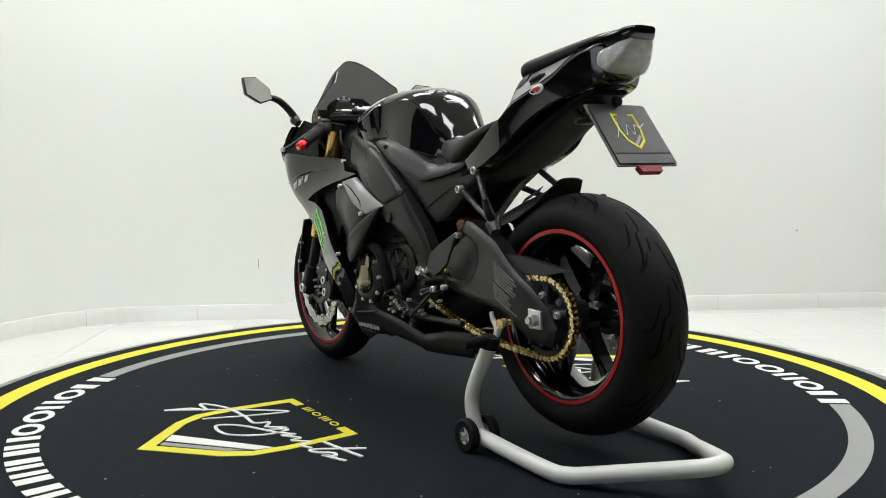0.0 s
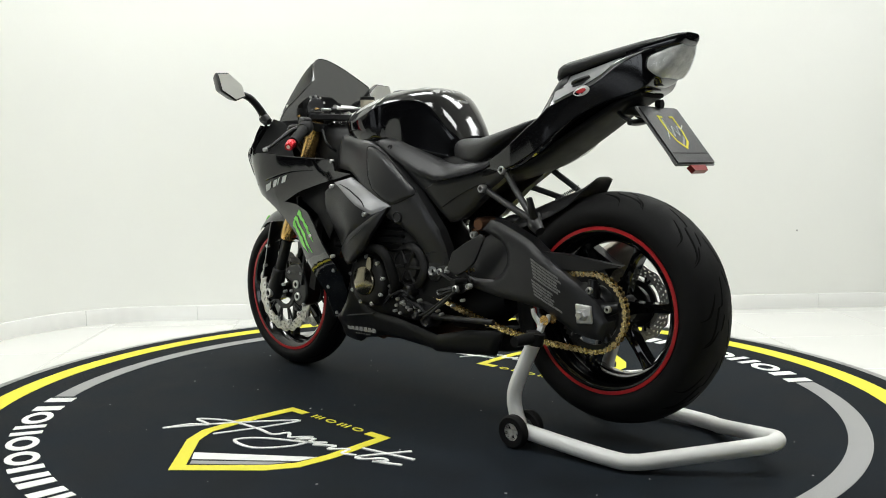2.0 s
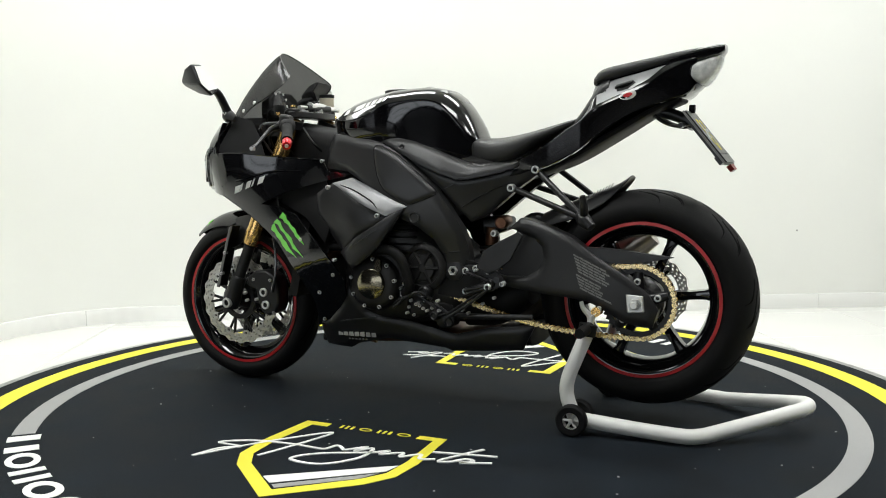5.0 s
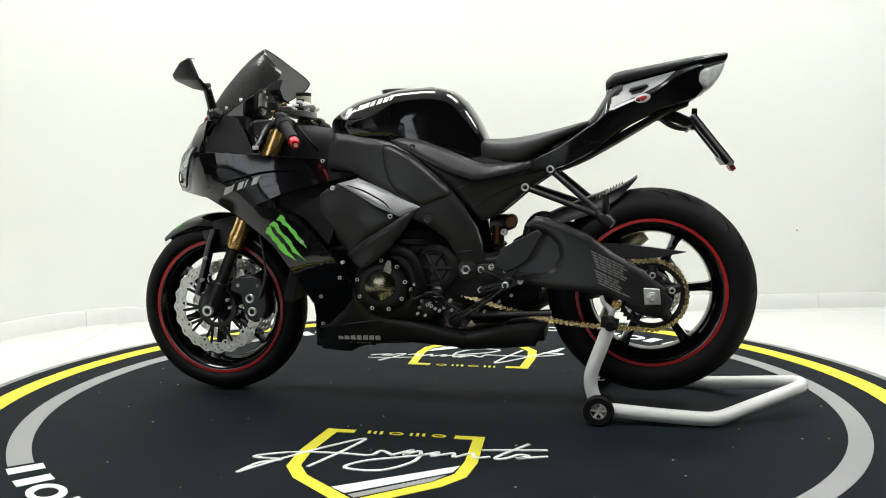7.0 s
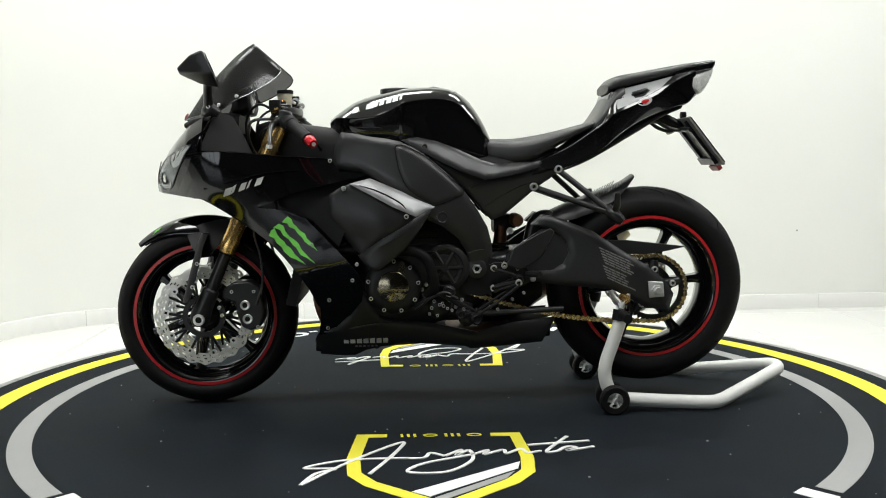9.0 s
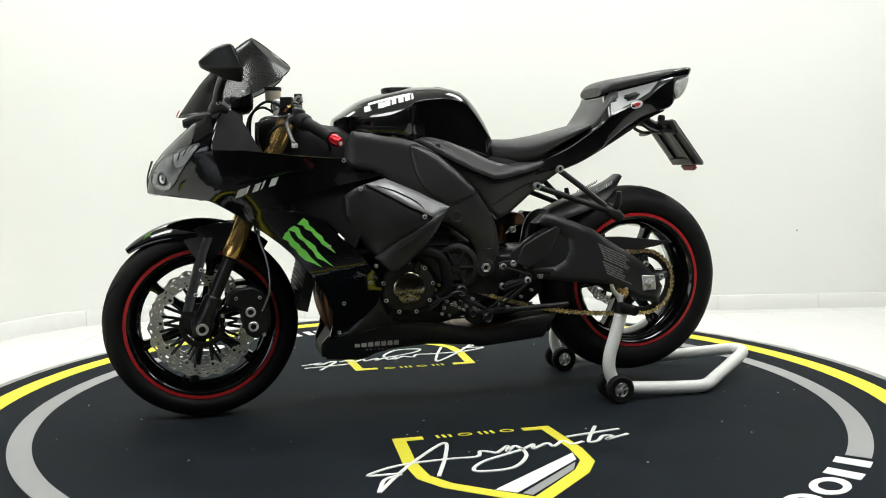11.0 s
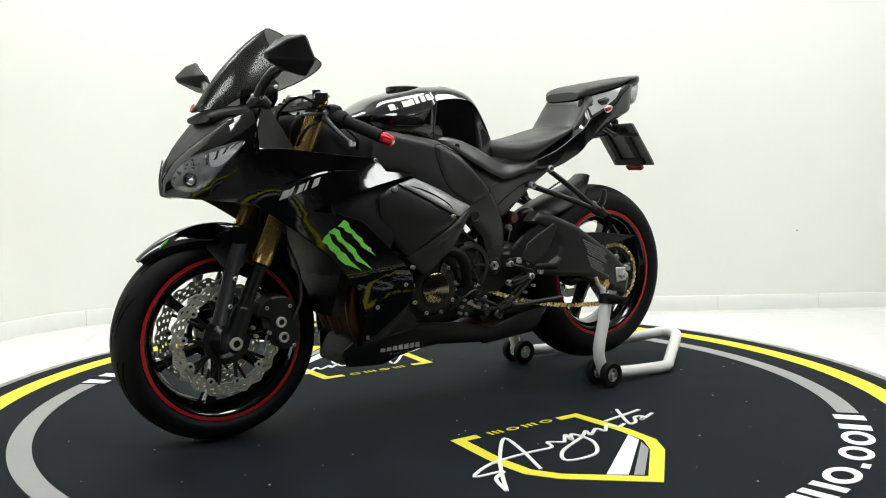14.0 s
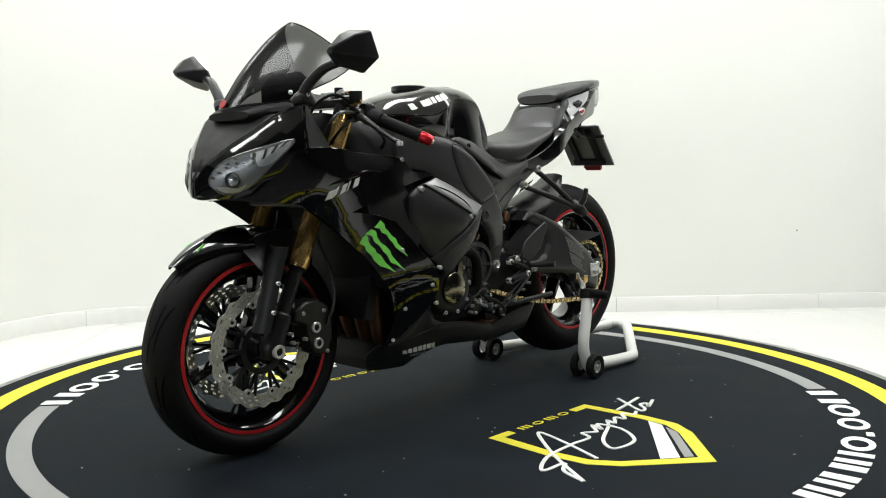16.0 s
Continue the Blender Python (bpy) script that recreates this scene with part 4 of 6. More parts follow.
LOWER_LINE = [(-0.008, 0.794), (-0.056, 0.770), (-0.116, 0.742), (-0.186, 0.717), (-0.265, 0.727), (-0.365, 0.754), (-0.437, 0.751), (-0.425, 0.736), (-0.356, 0.690), (-0.299, 0.642), (-0.251, 0.604), (-0.212, 0.590), (-0.183, 0.621), (-0.131, 0.685), (-0.070, 0.741)]
lower_f = pillow(LOWER_LINE, LOWER_Y, 0.005, 0.010)
lower_cover = both("lower_cover", panel(LOWER_LINE, lower_f, 0.03, 0.010), SATIN_P, BIKE, "satin black subframe cover")
both("cover_ridge", tube([(x, lower_f(x, z) + 0.0003, z) for x, z in ((-0.125, 0.690), (-0.150, 0.697), (-0.172, 0.708))], [0.0008, 0.002, 0.0008], 6), GRAPHITE, lower_cover)
both("cover_seam", tube([(x, lower_f(x, z) + 0.0005, z) for x, z in ((-0.190, 0.635), (-0.240, 0.665), (-0.300, 0.695), (-0.350, 0.712))], 0.0018, 6), DARK, lower_cover)
bolt(BIKE, -0.005, cover_f(-0.005, 0.822) + 0.001, 0.822, 0.008, 0.002, DARK)

# tank and seats
TANK = [(0.292, 0.912, 0.050, 0.900, 0.050, 0.884), (0.262, 0.934, 0.115, 0.912, 0.110, 0.873), (0.21, 0.968, 0.160, 0.908, 0.150, 0.862), (0.15, 0.988, 0.178, 0.912, 0.166, 0.852), (0.10, 1.000, 0.177, 0.930, 0.165, 0.846), (0.075, 1.005, 0.169, 0.945, 0.154, 0.843), (0.05, 1.009, 0.152, 0.958, 0.144, 0.840),
        (-0.04, 1.012, 0.134, 0.968, 0.150, 0.830), (-0.105, 0.998, 0.120, 0.956, 0.142, 0.815), (-0.15, 0.963, 0.106, 0.912, 0.126, 0.803), (-0.19, 0.905, 0.092, 0.858, 0.106, 0.792), (-0.217, 0.846, 0.070, 0.830, 0.080, 0.786)]


def tank_half(r):
    """Half section of the tank: rounded top, shoulder crease, side, from the top down."""
    x, zt, wc, zc, wl, zl = r
    d = zt - zc
    return [(0, zt), (wc * 0.3, zt - d * 0.03), (wc * 0.55, zt - d * 0.14), (wc * 0.76, zt - d * 0.36), (wc * 0.92, zt - d * 0.70), (wc, zc), (wc * 0.985, zc - (zc - zl) * 0.12), (wl + (wc - wl) * 0.55, zc - (zc - zl) * 0.45), (wl, zl), (wl * 0.93, zl - 0.012), (0, zl - 0.014)]


tank = part("fuel_tank", ribbed_body(TANK, tank_half, 6), GLOSS, BIKE, "gloss black fuel tank with a creased shoulder", bevel=0.004)


def tank_y(x, z):
    return edge_y(tank_half(row_at(TANK, x)), z)


def tank_z(x, y):
    half = tank_half(row_at(TANK, x))
    for (y0, z0), (y1, z1) in zip(half, half[1:6]):
        if y0 <= abs(y) <= y1:
            return z0 + (z1 - z0) * (abs(y) - y0) / (y1 - y0)
    return half[5][1]


def tank_top_piece(outline, mat, lift, label=""):
    """A thin sticker on the top of the tank, its outline given as (x, y)."""
    bm = panel(outline, tank_z, 0.001, 0.012, 0, lift)
    for v in bm.verts:
        v.co.y, v.co.z = v.co.z, v.co.y
    return part("pad_piece", bm, mat, tank, label)


both("tank_seam", tube([(x, tank_y(x, z) + 0.0003, z) for x, z in ((0.255, 0.890), (0.20, 0.882), (0.14, 0.880), (0.085, 0.876))], [0.001, 0.002, 0.002, 0.001], 6), DARK, tank)
tank_top_piece([(-0.02, -0.055), (-0.02, 0.055), (-0.075, 0.085), (-0.125, 0.070), (-0.150, 0.035), (-0.170, 0.0), (-0.150, -0.035), (-0.125, -0.070), (-0.075, -0.085)], GRAPHITE, 0.0012, "grey printed tank pad")
for m in (1, -1):
    for o in ([(-0.030, 0.012), (-0.035, 0.050), (-0.075, 0.078), (-0.062, 0.040)], [(-0.070, 0.036), (-0.084, 0.078), (-0.118, 0.066), (-0.096, 0.034)], [(-0.104, 0.030), (-0.124, 0.060), (-0.145, 0.034), (-0.122, 0.014)], [(-0.060, 0.006), (-0.066, 0.026), (-0.110, 0.016), (-0.118, 0.004)]):
        tank_top_piece([(x, y * m) for x, y in (o if m > 0 else o[::-1])], DECAL_S, 0.0024, "silver tank pad segment")
for k, w in enumerate((0.018, 0.016, 0.022, 0.016, 0.014, 0.016, 0.016, 0.008)):
    x0 = 0.215 - 0.0205 * k
    z0 = 0.924 + 0.0055 * k
    both("mark", panel([(x0, z0), (x0 - w, z0 + 0.0045), (x0 - w - 0.003, z0 + 0.0225), (x0 - 0.003, z0 + 0.018)], tank_y, 0.001, 0.008, 0, 0.002), DECAL, tank, "silver bar mark on the tank")
part("filler_cap", drum([(0, -0.01), (0.055, -0.01), (0.055, 0.003), (0.048, 0.006), (0.03, 0.007), (0, 0.007)], 32, (0.08, 0, 1.004), "z"), SATIN, tank, "round black filler cap")
SEAT = [(-0.185, 0.835, 0.78, 0.06), (-0.21, 0.846, 0.765, 0.095), (-0.28, 0.846, 0.755, 0.125), (-0.34, 0.853, 0.765, 0.140), (-0.42, 0.868, 0.815, 0.142), (-0.50, 0.888, 0.855, 0.13), (-0.555, 0.902, 0.885, 0.10)]
part("rider_seat", body([r + (3.0,) for r in SEAT], n=36), LEATHER, BIKE, "black vinyl rider seat")
part("seat_base", body([(-0.10, 0.82, 0.66, 0.10), (-0.2, 0.80, 0.66, 0.12), (-0.30, 0.80, 0.69, 0.12), (-0.42, 0.82, 0.75, 0.11)], n=20, p=4), DARK, BIKE)
TAIL = [(-0.345, 0.775, 0.090, 0.768, 0.118, 0.744, 0.112), (-0.44, 0.818, 0.100, 0.810, 0.138, 0.752, 0.130), (-0.52, 0.872, 0.100, 0.862, 0.146, 0.786, 0.136), (-0.555, 0.897, 0.098, 0.884, 0.146, 0.806, 0.136), (-0.577, 0.945, 0.092, 0.902, 0.143, 0.822, 0.133), (-0.600, 1.000, 0.088, 0.918, 0.140, 0.842, 0.128),
        (-0.66, 1.012, 0.088, 0.944, 0.132, 0.884, 0.118), (-0.73, 1.029, 0.084, 0.972, 0.121, 0.918, 0.105), (-0.79, 1.045, 0.078, 1.016, 0.104, 0.936, 0.092), (-0.845, 1.057, 0.066, 1.044, 0.085, 0.954, 0.076), (-0.872, 1.062, 0.058, 1.050, 0.066, 0.984, 0.060)]


def tail_half(r):
    """Half section of the tail: flat top under the pad, sloping shoulder, side tucked in below."""
    x, zt, wt, zc, wc, zb, wb = r
    return [(0, zt), (wt * 0.9, zt), (wt, zt - 0.002), (wt + (wc - wt) * 0.5 + 0.003, zt + (zc - zt) * 0.5), (wc, zc), (wc - 0.001, zc - (zc - zb) * 0.12), (wb + (wc - wb) * 0.55, zc + (zb - zc) * 0.6), (wb, zb), (wb * 0.9, zb - 0.002), (0, zb - 0.004)]


tail = part("tail_fairing", ribbed_body(TAIL, tail_half, 4), GLOSS, BIKE, "gloss black tail fairing", bevel=0.003)


def tail_y(x, z):
    return edge_y(tail_half(row_at(TAIL, x)), z)


both("tail_badge", panel([(-0.693 + 0.023 * math.cos(a), 0.955 + 0.013 * math.sin(a) - 0.004 * math.cos(a)) for a in [2 * math.pi * k / 20 for k in range(20)]], tail_y, 0.001, 0.03, 0, 0.0015), DECAL, tail, "silver oval badge")
both("tail_badge", panel([(-0.693 + 0.013 * math.cos(a), 0.955 + 0.006 * math.sin(a) - 0.003 * math.cos(a)) for a in [2 * math.pi * k / 16 for k in range(16)]], tail_y, 0.001, 0.03, 0, 0.0025), RED, tail, "red badge centre")
# Painted reflection: a pale sheet where the gloss shoulder mirrors the ceiling.
both("tail_reflection", panel([(-0.600, 0.985), (-0.640, 1.000), (-0.720, 1.018), (-0.790, 1.036), (-0.745, 0.996), (-0.68, 0.962), (-0.605, 0.930)], tail_y, 0.002, 0.012, 0, 0.0015), STRIP, tail, "silver-grey sheet painted as the ceiling's reflection on the black tail")
# Raised black patch imitates the shade of a recess round the hook.
both("recess_shade", panel([(-0.655, 0.985), (-0.700, 0.998), (-0.712, 0.990), (-0.690, 0.972), (-0.662, 0.966)], tail_y, 0.002, 0.01, 0, 0.0032), DARK, tail, "dark patch painted as the shade in the hook recess")
both("seat_lock_hook", tube([(-0.655, 0.104, 0.972), (-0.662, 0.118, 0.980), (-0.695, 0.114, 0.990), (-0.705, 0.098, 0.994)], 0.005, 8), SATIN, tail)
part("seat_cowl", body([(-0.515, 0.886, 0.84, 0.095, 3.2), (-0.545, 0.909, 0.85, 0.118, 3.2), (-0.575, 0.955, 0.86, 0.122, 3.2), (-0.605, 1.002, 0.88, 0.120, 3.2), (-0.635, 1.020, 0.90, 0.110, 3.2)], n=36), SATIN_P, BIKE, "satin black seat cowl face")
PAD = [(-0.585, 1.015, 0.985, 0.085), (-0.612, 1.038, 0.990, 0.108), (-0.68, 1.052, 1.008, 0.102), (-0.76, 1.066, 1.026, 0.092), (-0.84, 1.080, 1.048, 0.075), (-0.888, 1.086, 1.068, 0.055)]
part("passenger_seat", body([r + (3.0,) for r in PAD], n=36), LEATHER, BIKE, "black vinyl passenger seat pad")
for k in range(3):
    part("mark", slab([(-0.0018, -0.012), (0.0018, -0.012), (0.0022, 0.012), (-0.0014, 0.010)], -0.001, 0.001), GREEN, tail).matrix_basis = pose(-0.568, -0.007 + 0.007 * k, 0.940, 0, 0, 90) @ Matrix.Rotation(radians(-32), 4, "X")
part("tail_tip", body([(-0.80, 1.066, 1.030, 0.084, 3.6), (-0.85, 1.078, 1.036, 0.074, 3.6), (-0.90, 1.088, 1.048, 0.060, 3.6), (-0.928, 1.092, 1.056, 0.048, 3.6), (-0.942, 1.091, 1.072, 0.036, 3.6)], n=28), GLOSS, tail, "gloss black tail tip")
TAIL_END = [(-0.836, 1.044, 0.952, 0.076), (-0.872, 1.050, 0.968, 0.064), (-0.896, 1.056, 1.000, 0.052), (-0.912, 1.060, 1.030, 0.040)]
part("tail_end", body([r + (3.2,) for r in TAIL_END], n=36), GLOSS, tail, "gloss black tail end below the lamp")
TAIL_LAMP = [(-0.838, 1.032, 1.016, 0.0785), (-0.860, 1.042, 0.992, 0.0770), (-0.884, 1.050, 0.978, 0.070), (-0.906, 1.058, 0.996, 0.061), (-0.926, 1.063, 1.028, 0.047), (-0.934, 1.066, 1.048, 0.038)]
part("lamp_reflector", body([(a + 0.002, b - 0.002, c + 0.002, d - 0.002, 5.0) for a, b, c, d in TAIL_LAMP], n=36), LAMP_IN, tail)
part("tail_lamp", body([r + (5.0,) for r in TAIL_LAMP], n=36), LENS, tail, "clear-lens wedge-shaped tail lamp")


# ---- front end ----
def fork_at(z, y):
    return (0.618 - 0.44 * (z - 0.503), y, z)


for s in (1, -1):
    y = 0.112 * s
    outer = part("fork_tube", tube([fork_at(0.500, y), fork_at(0.51, y), fork_at(0.545, y), fork_at(0.55, y), fork_at(0.925, y)], [0.0265, 0.0285, 0.0285, 0.0265, 0.0265], 20, smooth=False), GOLD, BIKE, "gold anodised fork outer tube")
    part("fork_seal", tube([fork_at(0.494, y), fork_at(0.503, y)], 0.0245, 18, smooth=False), DARK, outer)
    part("fork_stanchion", tube([fork_at(0.34, y), fork_at(0.50, y)], 0.0195, 18, smooth=False), SATIN, BIKE, "black-coated fork stanchion")
    part("fork_foot", tube([fork_at(0.385, y), fork_at(0.375, y), fork_at(0.33, y), (0.707, y * 0.99, 0.30), (0.712, y * 0.99, 0.268)], [0.022, 0.027, 0.028, 0.032, 0.024], 16), SATIN, BIKE, "black cast fork foot")
    part("axle_nut", revolve([(0.0105, s * 0.130), (0.0175, s * 0.130), (0.0185, s * 0.143), (0.0165, s * 0.147), (0.0105, s * 0.147)], 24, (0.707, 0, 0.291)), STEEL, BIKE, "steel front axle end")
    part("axle", tube([(0.707, s * 0.05, 0.291), (0.707, s * 0.142, 0.291)], 0.0105, 12, smooth=False), DARK, BIKE)
    cal = part("brake_caliper", slab([(0.632, 0.385), (0.60, 0.405), (0.555, 0.408), (0.522, 0.388), (0.508, 0.345), (0.506, 0.295), (0.520, 0.262), (0.552, 0.250), (0.578, 0.262), (0.592, 0.30), (0.600, 0.34), (0.640, 0.355)], s * 0.050, s * 0.118), SATIN, BIKE, "black radial brake caliper", bevel=0.007)
    for cx, cz in ((0.566, 0.332), (0.559, 0.288)):
        part("piston_cap", revolve([(0.0085, s * 0.112), (0.0155, s * 0.112), (0.0155, s * 0.1225), (0.0135, s * 0.1245), (0.0085, s * 0.1235)], 22, (cx, 0, cz)), STEEL, cal, "bare steel caliper ring")
        part("piston_face", drum([(0, 0.11 * s), (0.010, 0.11 * s), (0.010, 0.1215 * s), (0, 0.1215 * s)], 18, (cx, 0, cz)), DARK, cal)
    for cx, cz in ((0.607, 0.375), (0.528, 0.262), (0.538, 0.375), (0.60, 0.305), (0.648, 0.325), (0.64, 0.30)):
        bolt(cal, cx, s * 0.118, cz, 0.0055, 0.004)
    part("brake_hose", tube([(0.530, s * 0.122, 0.335), (0.508, s * 0.128, 0.40), (0.512, s * 0.12, 0.48), (0.535, s * 0.10, 0.56), (0.53, s * 0.085, 0.64)], 0.0045, 8), GRAPHITE, BIKE)
    guard = part("fork_guard", loft([[(x + 0.030 * math.cos(a) - 0.006, s * (0.112 + 0.034 * math.sin(a)), z) for a in [radians(g) for g in (-60, -30, 0, 30, 60, 85)]] + [(x + 0.025 * math.cos(a) - 0.006, s * (0.112 + 0.029 * math.sin(a)), z) for a in [radians(g) for g in (85, 60, 30, 0, -30, -60)]] for x, z in ((0.672, 0.56), (0.688, 0.52), (0.705, 0.46), (0.722, 0.40), (0.738, 0.345))]), MATTE, BIKE, "matte black fork guard")
    bolt(guard, 0.705, s * 0.145, 0.468, 0.006, 0.004)
    bolt(guard, 0.722, s * 0.145, 0.395, 0.006, 0.004)

rows = []
for k in range(25):
    a = radians(47 + 83 * k / 24)
    hw = 0.020 + 0.050 * math.sin(math.pi * min(1, (k + 1) / 14) / 2)
    r = 0.318 + 0.004 * math.sin(math.pi * k / 24)
    ring = []
    for sc in (0.0, 0.004):
        js = range(-8, 9) if sc == 0 else range(8, -9, -1)
        for j in js:
            u = j / 8
            rr = r - sc - 0.052 * abs(u) ** 2.6 * min(1, (k + 4) / 14)
            ring.append((0.707 + rr * math.cos(a), hw * u * (1 - sc), 0.291 + rr * math.sin(a)))
    rows.append(ring)
fender = part("front_fender", loft(rows), GLOSS, BIKE, "gloss black front fender")
both("fender_wing", panel([(0.752, 0.548), (0.735, 0.575), (0.705, 0.588), (0.650, 0.600), (0.600, 0.598), (0.572, 0.575), (0.600, 0.545), (0.640, 0.528), (0.671, 0.492), (0.705, 0.480), (0.727, 0.506)], surf([(0.60, 0.59, 0.078), (0.752, 0.548, 0.066), (0.72, 0.50, 0.098), (0.69, 0.485, 0.108), (0.69, 0.592, 0.060), (0.62, 0.54, 0.096)]), 0.005, 0.015), SATIN, BIKE, "gloss black fender side")
for k in range(3):
    both("mark", panel([(0.872 - 0.006 * k, 0.548 + 0.004 * k), (0.868 - 0.006 * k, 0.549 + 0.004 * k), (0.856 - 0.006 * k, 0.566 + 0.004 * k), (0.859 - 0.006 * k, 0.566 + 0.004 * k)], lambda x, z: 0.032, 0.004, 0.03), GREEN, fender)

# ---- cockpit ----
part("top_clamp", loft([[(x, y, z) for x, y in ((0.465, 0.145), (0.425, 0.150), (0.395, 0.10), (0.385, 0.0), (0.395, -0.10), (0.425, -0.150), (0.465, -0.145), (0.455, 0.0))] for z in (0.925, 0.948)]), SATIN, BIKE, "black top yoke", bevel=0.004)
part("steering_damper", tube([(0.405, -0.135, 0.962), (0.403, -0.06, 0.966), (0.401, -0.02, 0.967), (0.400, 0.055, 0.968)], [0.0085, 0.0085, 0.0125, 0.0125], 14, smooth=False), STEEL, BIKE, "bright steel steering damper")
part("damper_clamp", tube([(0.401, 0.040, 0.945), (0.401, 0.040, 0.985)], 0.012, 12, smooth=False), SATIN, BIKE)
part("lower_clamp", loft([[(x, y, z) for x, y in ((0.585, 0.145), (0.50, 0.150), (0.49, 0.0), (0.50, -0.150), (0.585, -0.145), (0.575, 0.0))] for z in (0.655, 0.70)]), SATIN, BIKE, "black lower yoke", bevel=0.004)
for s in (1, -1):
    part("fork_cap", drum([(0, 0.93), (0.024, 0.93), (0.024, 0.953), (0.018, 0.957), (0.010, 0.957), (0.009, 0.963), (0, 0.963)], 20, (0.4300, s * 0.112, 0), "z"), SATIN, BIKE, "black fork cap")
    part("adjuster", drum([(0, 0.955), (0.008, 0.955), (0.008, 0.968), (0, 0.970)], 12, (0.4300, s * 0.112, 0), "z"), GOLD, BIKE, "gold fork adjuster")
    bar = part("handlebar", tube([(0.452, s * 0.120, 0.912), (0.418, s * 0.165, 0.905), (0.370, s * 0.235, 0.872), (0.328, s * 0.305, 0.838)], 0.0112, 12), SATIN, BIKE, "black clip-on handlebar")
    part("bar_clamp", tube([(0.44, s * 0.112, 0.898), (0.43, s * 0.112, 0.922)], 0.036, 18, smooth=False), SATIN, bar)
    part("grip", tube([(0.393, s * 0.205, 0.888), (0.385, s * 0.215, 0.882), (0.340, s * 0.285, 0.848), (0.334, s * 0.294, 0.843)], [0.020, 0.0175, 0.0175, 0.019], 16, smooth=False), RUBBER, bar, "ribbed black rubber grip")
    part("bar_end", tube([(0.333, s * 0.296, 0.842), (0.329, s * 0.303, 0.839), (0.321, s * 0.316, 0.832), (0.316, s * 0.324, 0.828)], [0.0155, 0.0165, 0.0155, 0.0125], 16, smooth=False), RED_ALU, bar, "red anodised bar end")
    part("bar_end_bolt", tube([(0.319, s * 0.319, 0.8305), (0.3145, s * 0.3265, 0.827)], 0.006, 10, smooth=False), STEEL, bar)
    part("switch_housing", tube([(0.418, s * 0.165, 0.905), (0.413, s * 0.172, 0.902), (0.397, s * 0.197, 0.890), (0.393, s * 0.205, 0.888)], [0.021, 0.0255, 0.0255, 0.021], 12, smooth=False), DARK, bar, "black switch housing")
    part("lever", tube([(0.440, s * 0.170, 0.898), (0.452, s * 0.205, 0.888), (0.450, s * 0.255, 0.860), (0.444, s * 0.300, 0.834), (0.442, s * 0.326, 0.822)], [0.011, 0.009, 0.0065, 0.006, 0.0085], 10), SATIN, bar, "black brake or clutch lever")
    part("lever_tip", drum([(0, -0.006), (0.008, -0.006), (0.0095, 0), (0.008, 0.006), (0, 0.006)], 14, (0.442, s * 0.326, 0.822), "z"), STEEL, bar)
    part("lever_perch", tube([(0.418, s * 0.160, 0.906), (0.436, s * 0.166, 0.903), (0.448, s * 0.172, 0.898)], [0.022, 0.017, 0.013], 12, smooth=False), SATIN, bar)
    part("lever_bolt", drum([(0, -0.010), (0.006, -0.010), (0.006, 0.010), (0.004, 0.013), (0, 0.013)], 12, (0.440, s * 0.170, 0.905), "z"), STEEL, bar)
    part("switch_block", body([(0.432, 0.950, 0.905, 0.016, 5), (0.424, 0.954, 0.903, 0.018, 5), (0.404, 0.950, 0.900, 0.018, 5), (0.396, 0.944, 0.904, 0.015, 5)], n=20), SATIN, bar, "black switch block").matrix_basis = pose(0, s * 0.175, -0.018)
    part("switch_button", drum([(0, -0.004), (0.005, -0.004), (0.005, 0.004), (0, 0.005)], 10, (0.396, s * 0.176, 0.912)), RED if s < 0 else DECAL_G, bar)
    part("adjuster", tube([(0.452, s * 0.150, 0.930), (0.446, s * 0.168, 0.936), (0.442, s * 0.182, 0.940)], [0.007, 0.009, 0.006], 10, smooth=False), GOLD, bar, "gold cable adjuster")
    part("cable", tube([(0.446, s * 0.160, 0.930), (0.50, s * 0.135, 0.955), (0.545, s * 0.10, 0.915), (0.55, s * 0.08, 0.83)], 0.004, 8), RUBBER, bar, "black control cable")
    # mirrors
    back = [Vector((0.577 + 0.42 * (z - 0.992) - 0.20 * (y - 0.345), y, z)) for y, z in ((0.292, 1.050), (0.345, 1.092), (0.405, 1.086), (0.405, 1.022), (0.345, 0.988), (0.290, 1.006))]
    tip = Vector((0.690, 0.345, 1.034))
    rings = [[q.lerp(tip, t) * 1 + (q - sum(back, Vector()) / 6) * g for q in back] for t, g in ((0.0, -0.04), (0.10, 0.06), (0.45, 0.22), (0.97, 0.14))]
    st = part("mirror", loft([[(q.x, s * q.y, q.z) for q in r] for r in rings]), MATTE, BIKE, "matte black faceted mirror housing", bevel=0.004)
    mid = sum(back, Vector()) / 6
    part("mirror_glass", loft([[(q.x - d, s * q.y, q.z) for q in [mid + (v - mid) * 0.86 for v in back]] for d in (0.001, 0.004)]), MIRROR, st, "mirror glass")
    part("mirror_stalk", tube([(0.640, s * 0.180, 0.930), (0.640, s * 0.200, 0.965), (0.628, s * 0.250, 1.005), (0.615, s * 0.300, 1.018), (0.605, s * 0.330, 1.020)], [0.018, 0.014, 0.013, 0.011, 0.014], 12), MATTE, st, "black mirror stalk")
    part("mirror_foot", tube([(0.660, s * 0.165, 0.925), (0.640, s * 0.185, 0.938), (0.612, s * 0.185, 0.925)], [0.012, 0.02, 0.012], 10), MATTE, st)
    bolt(st, 0.640, s * 0.202, 0.945, 0.006, 0.003)

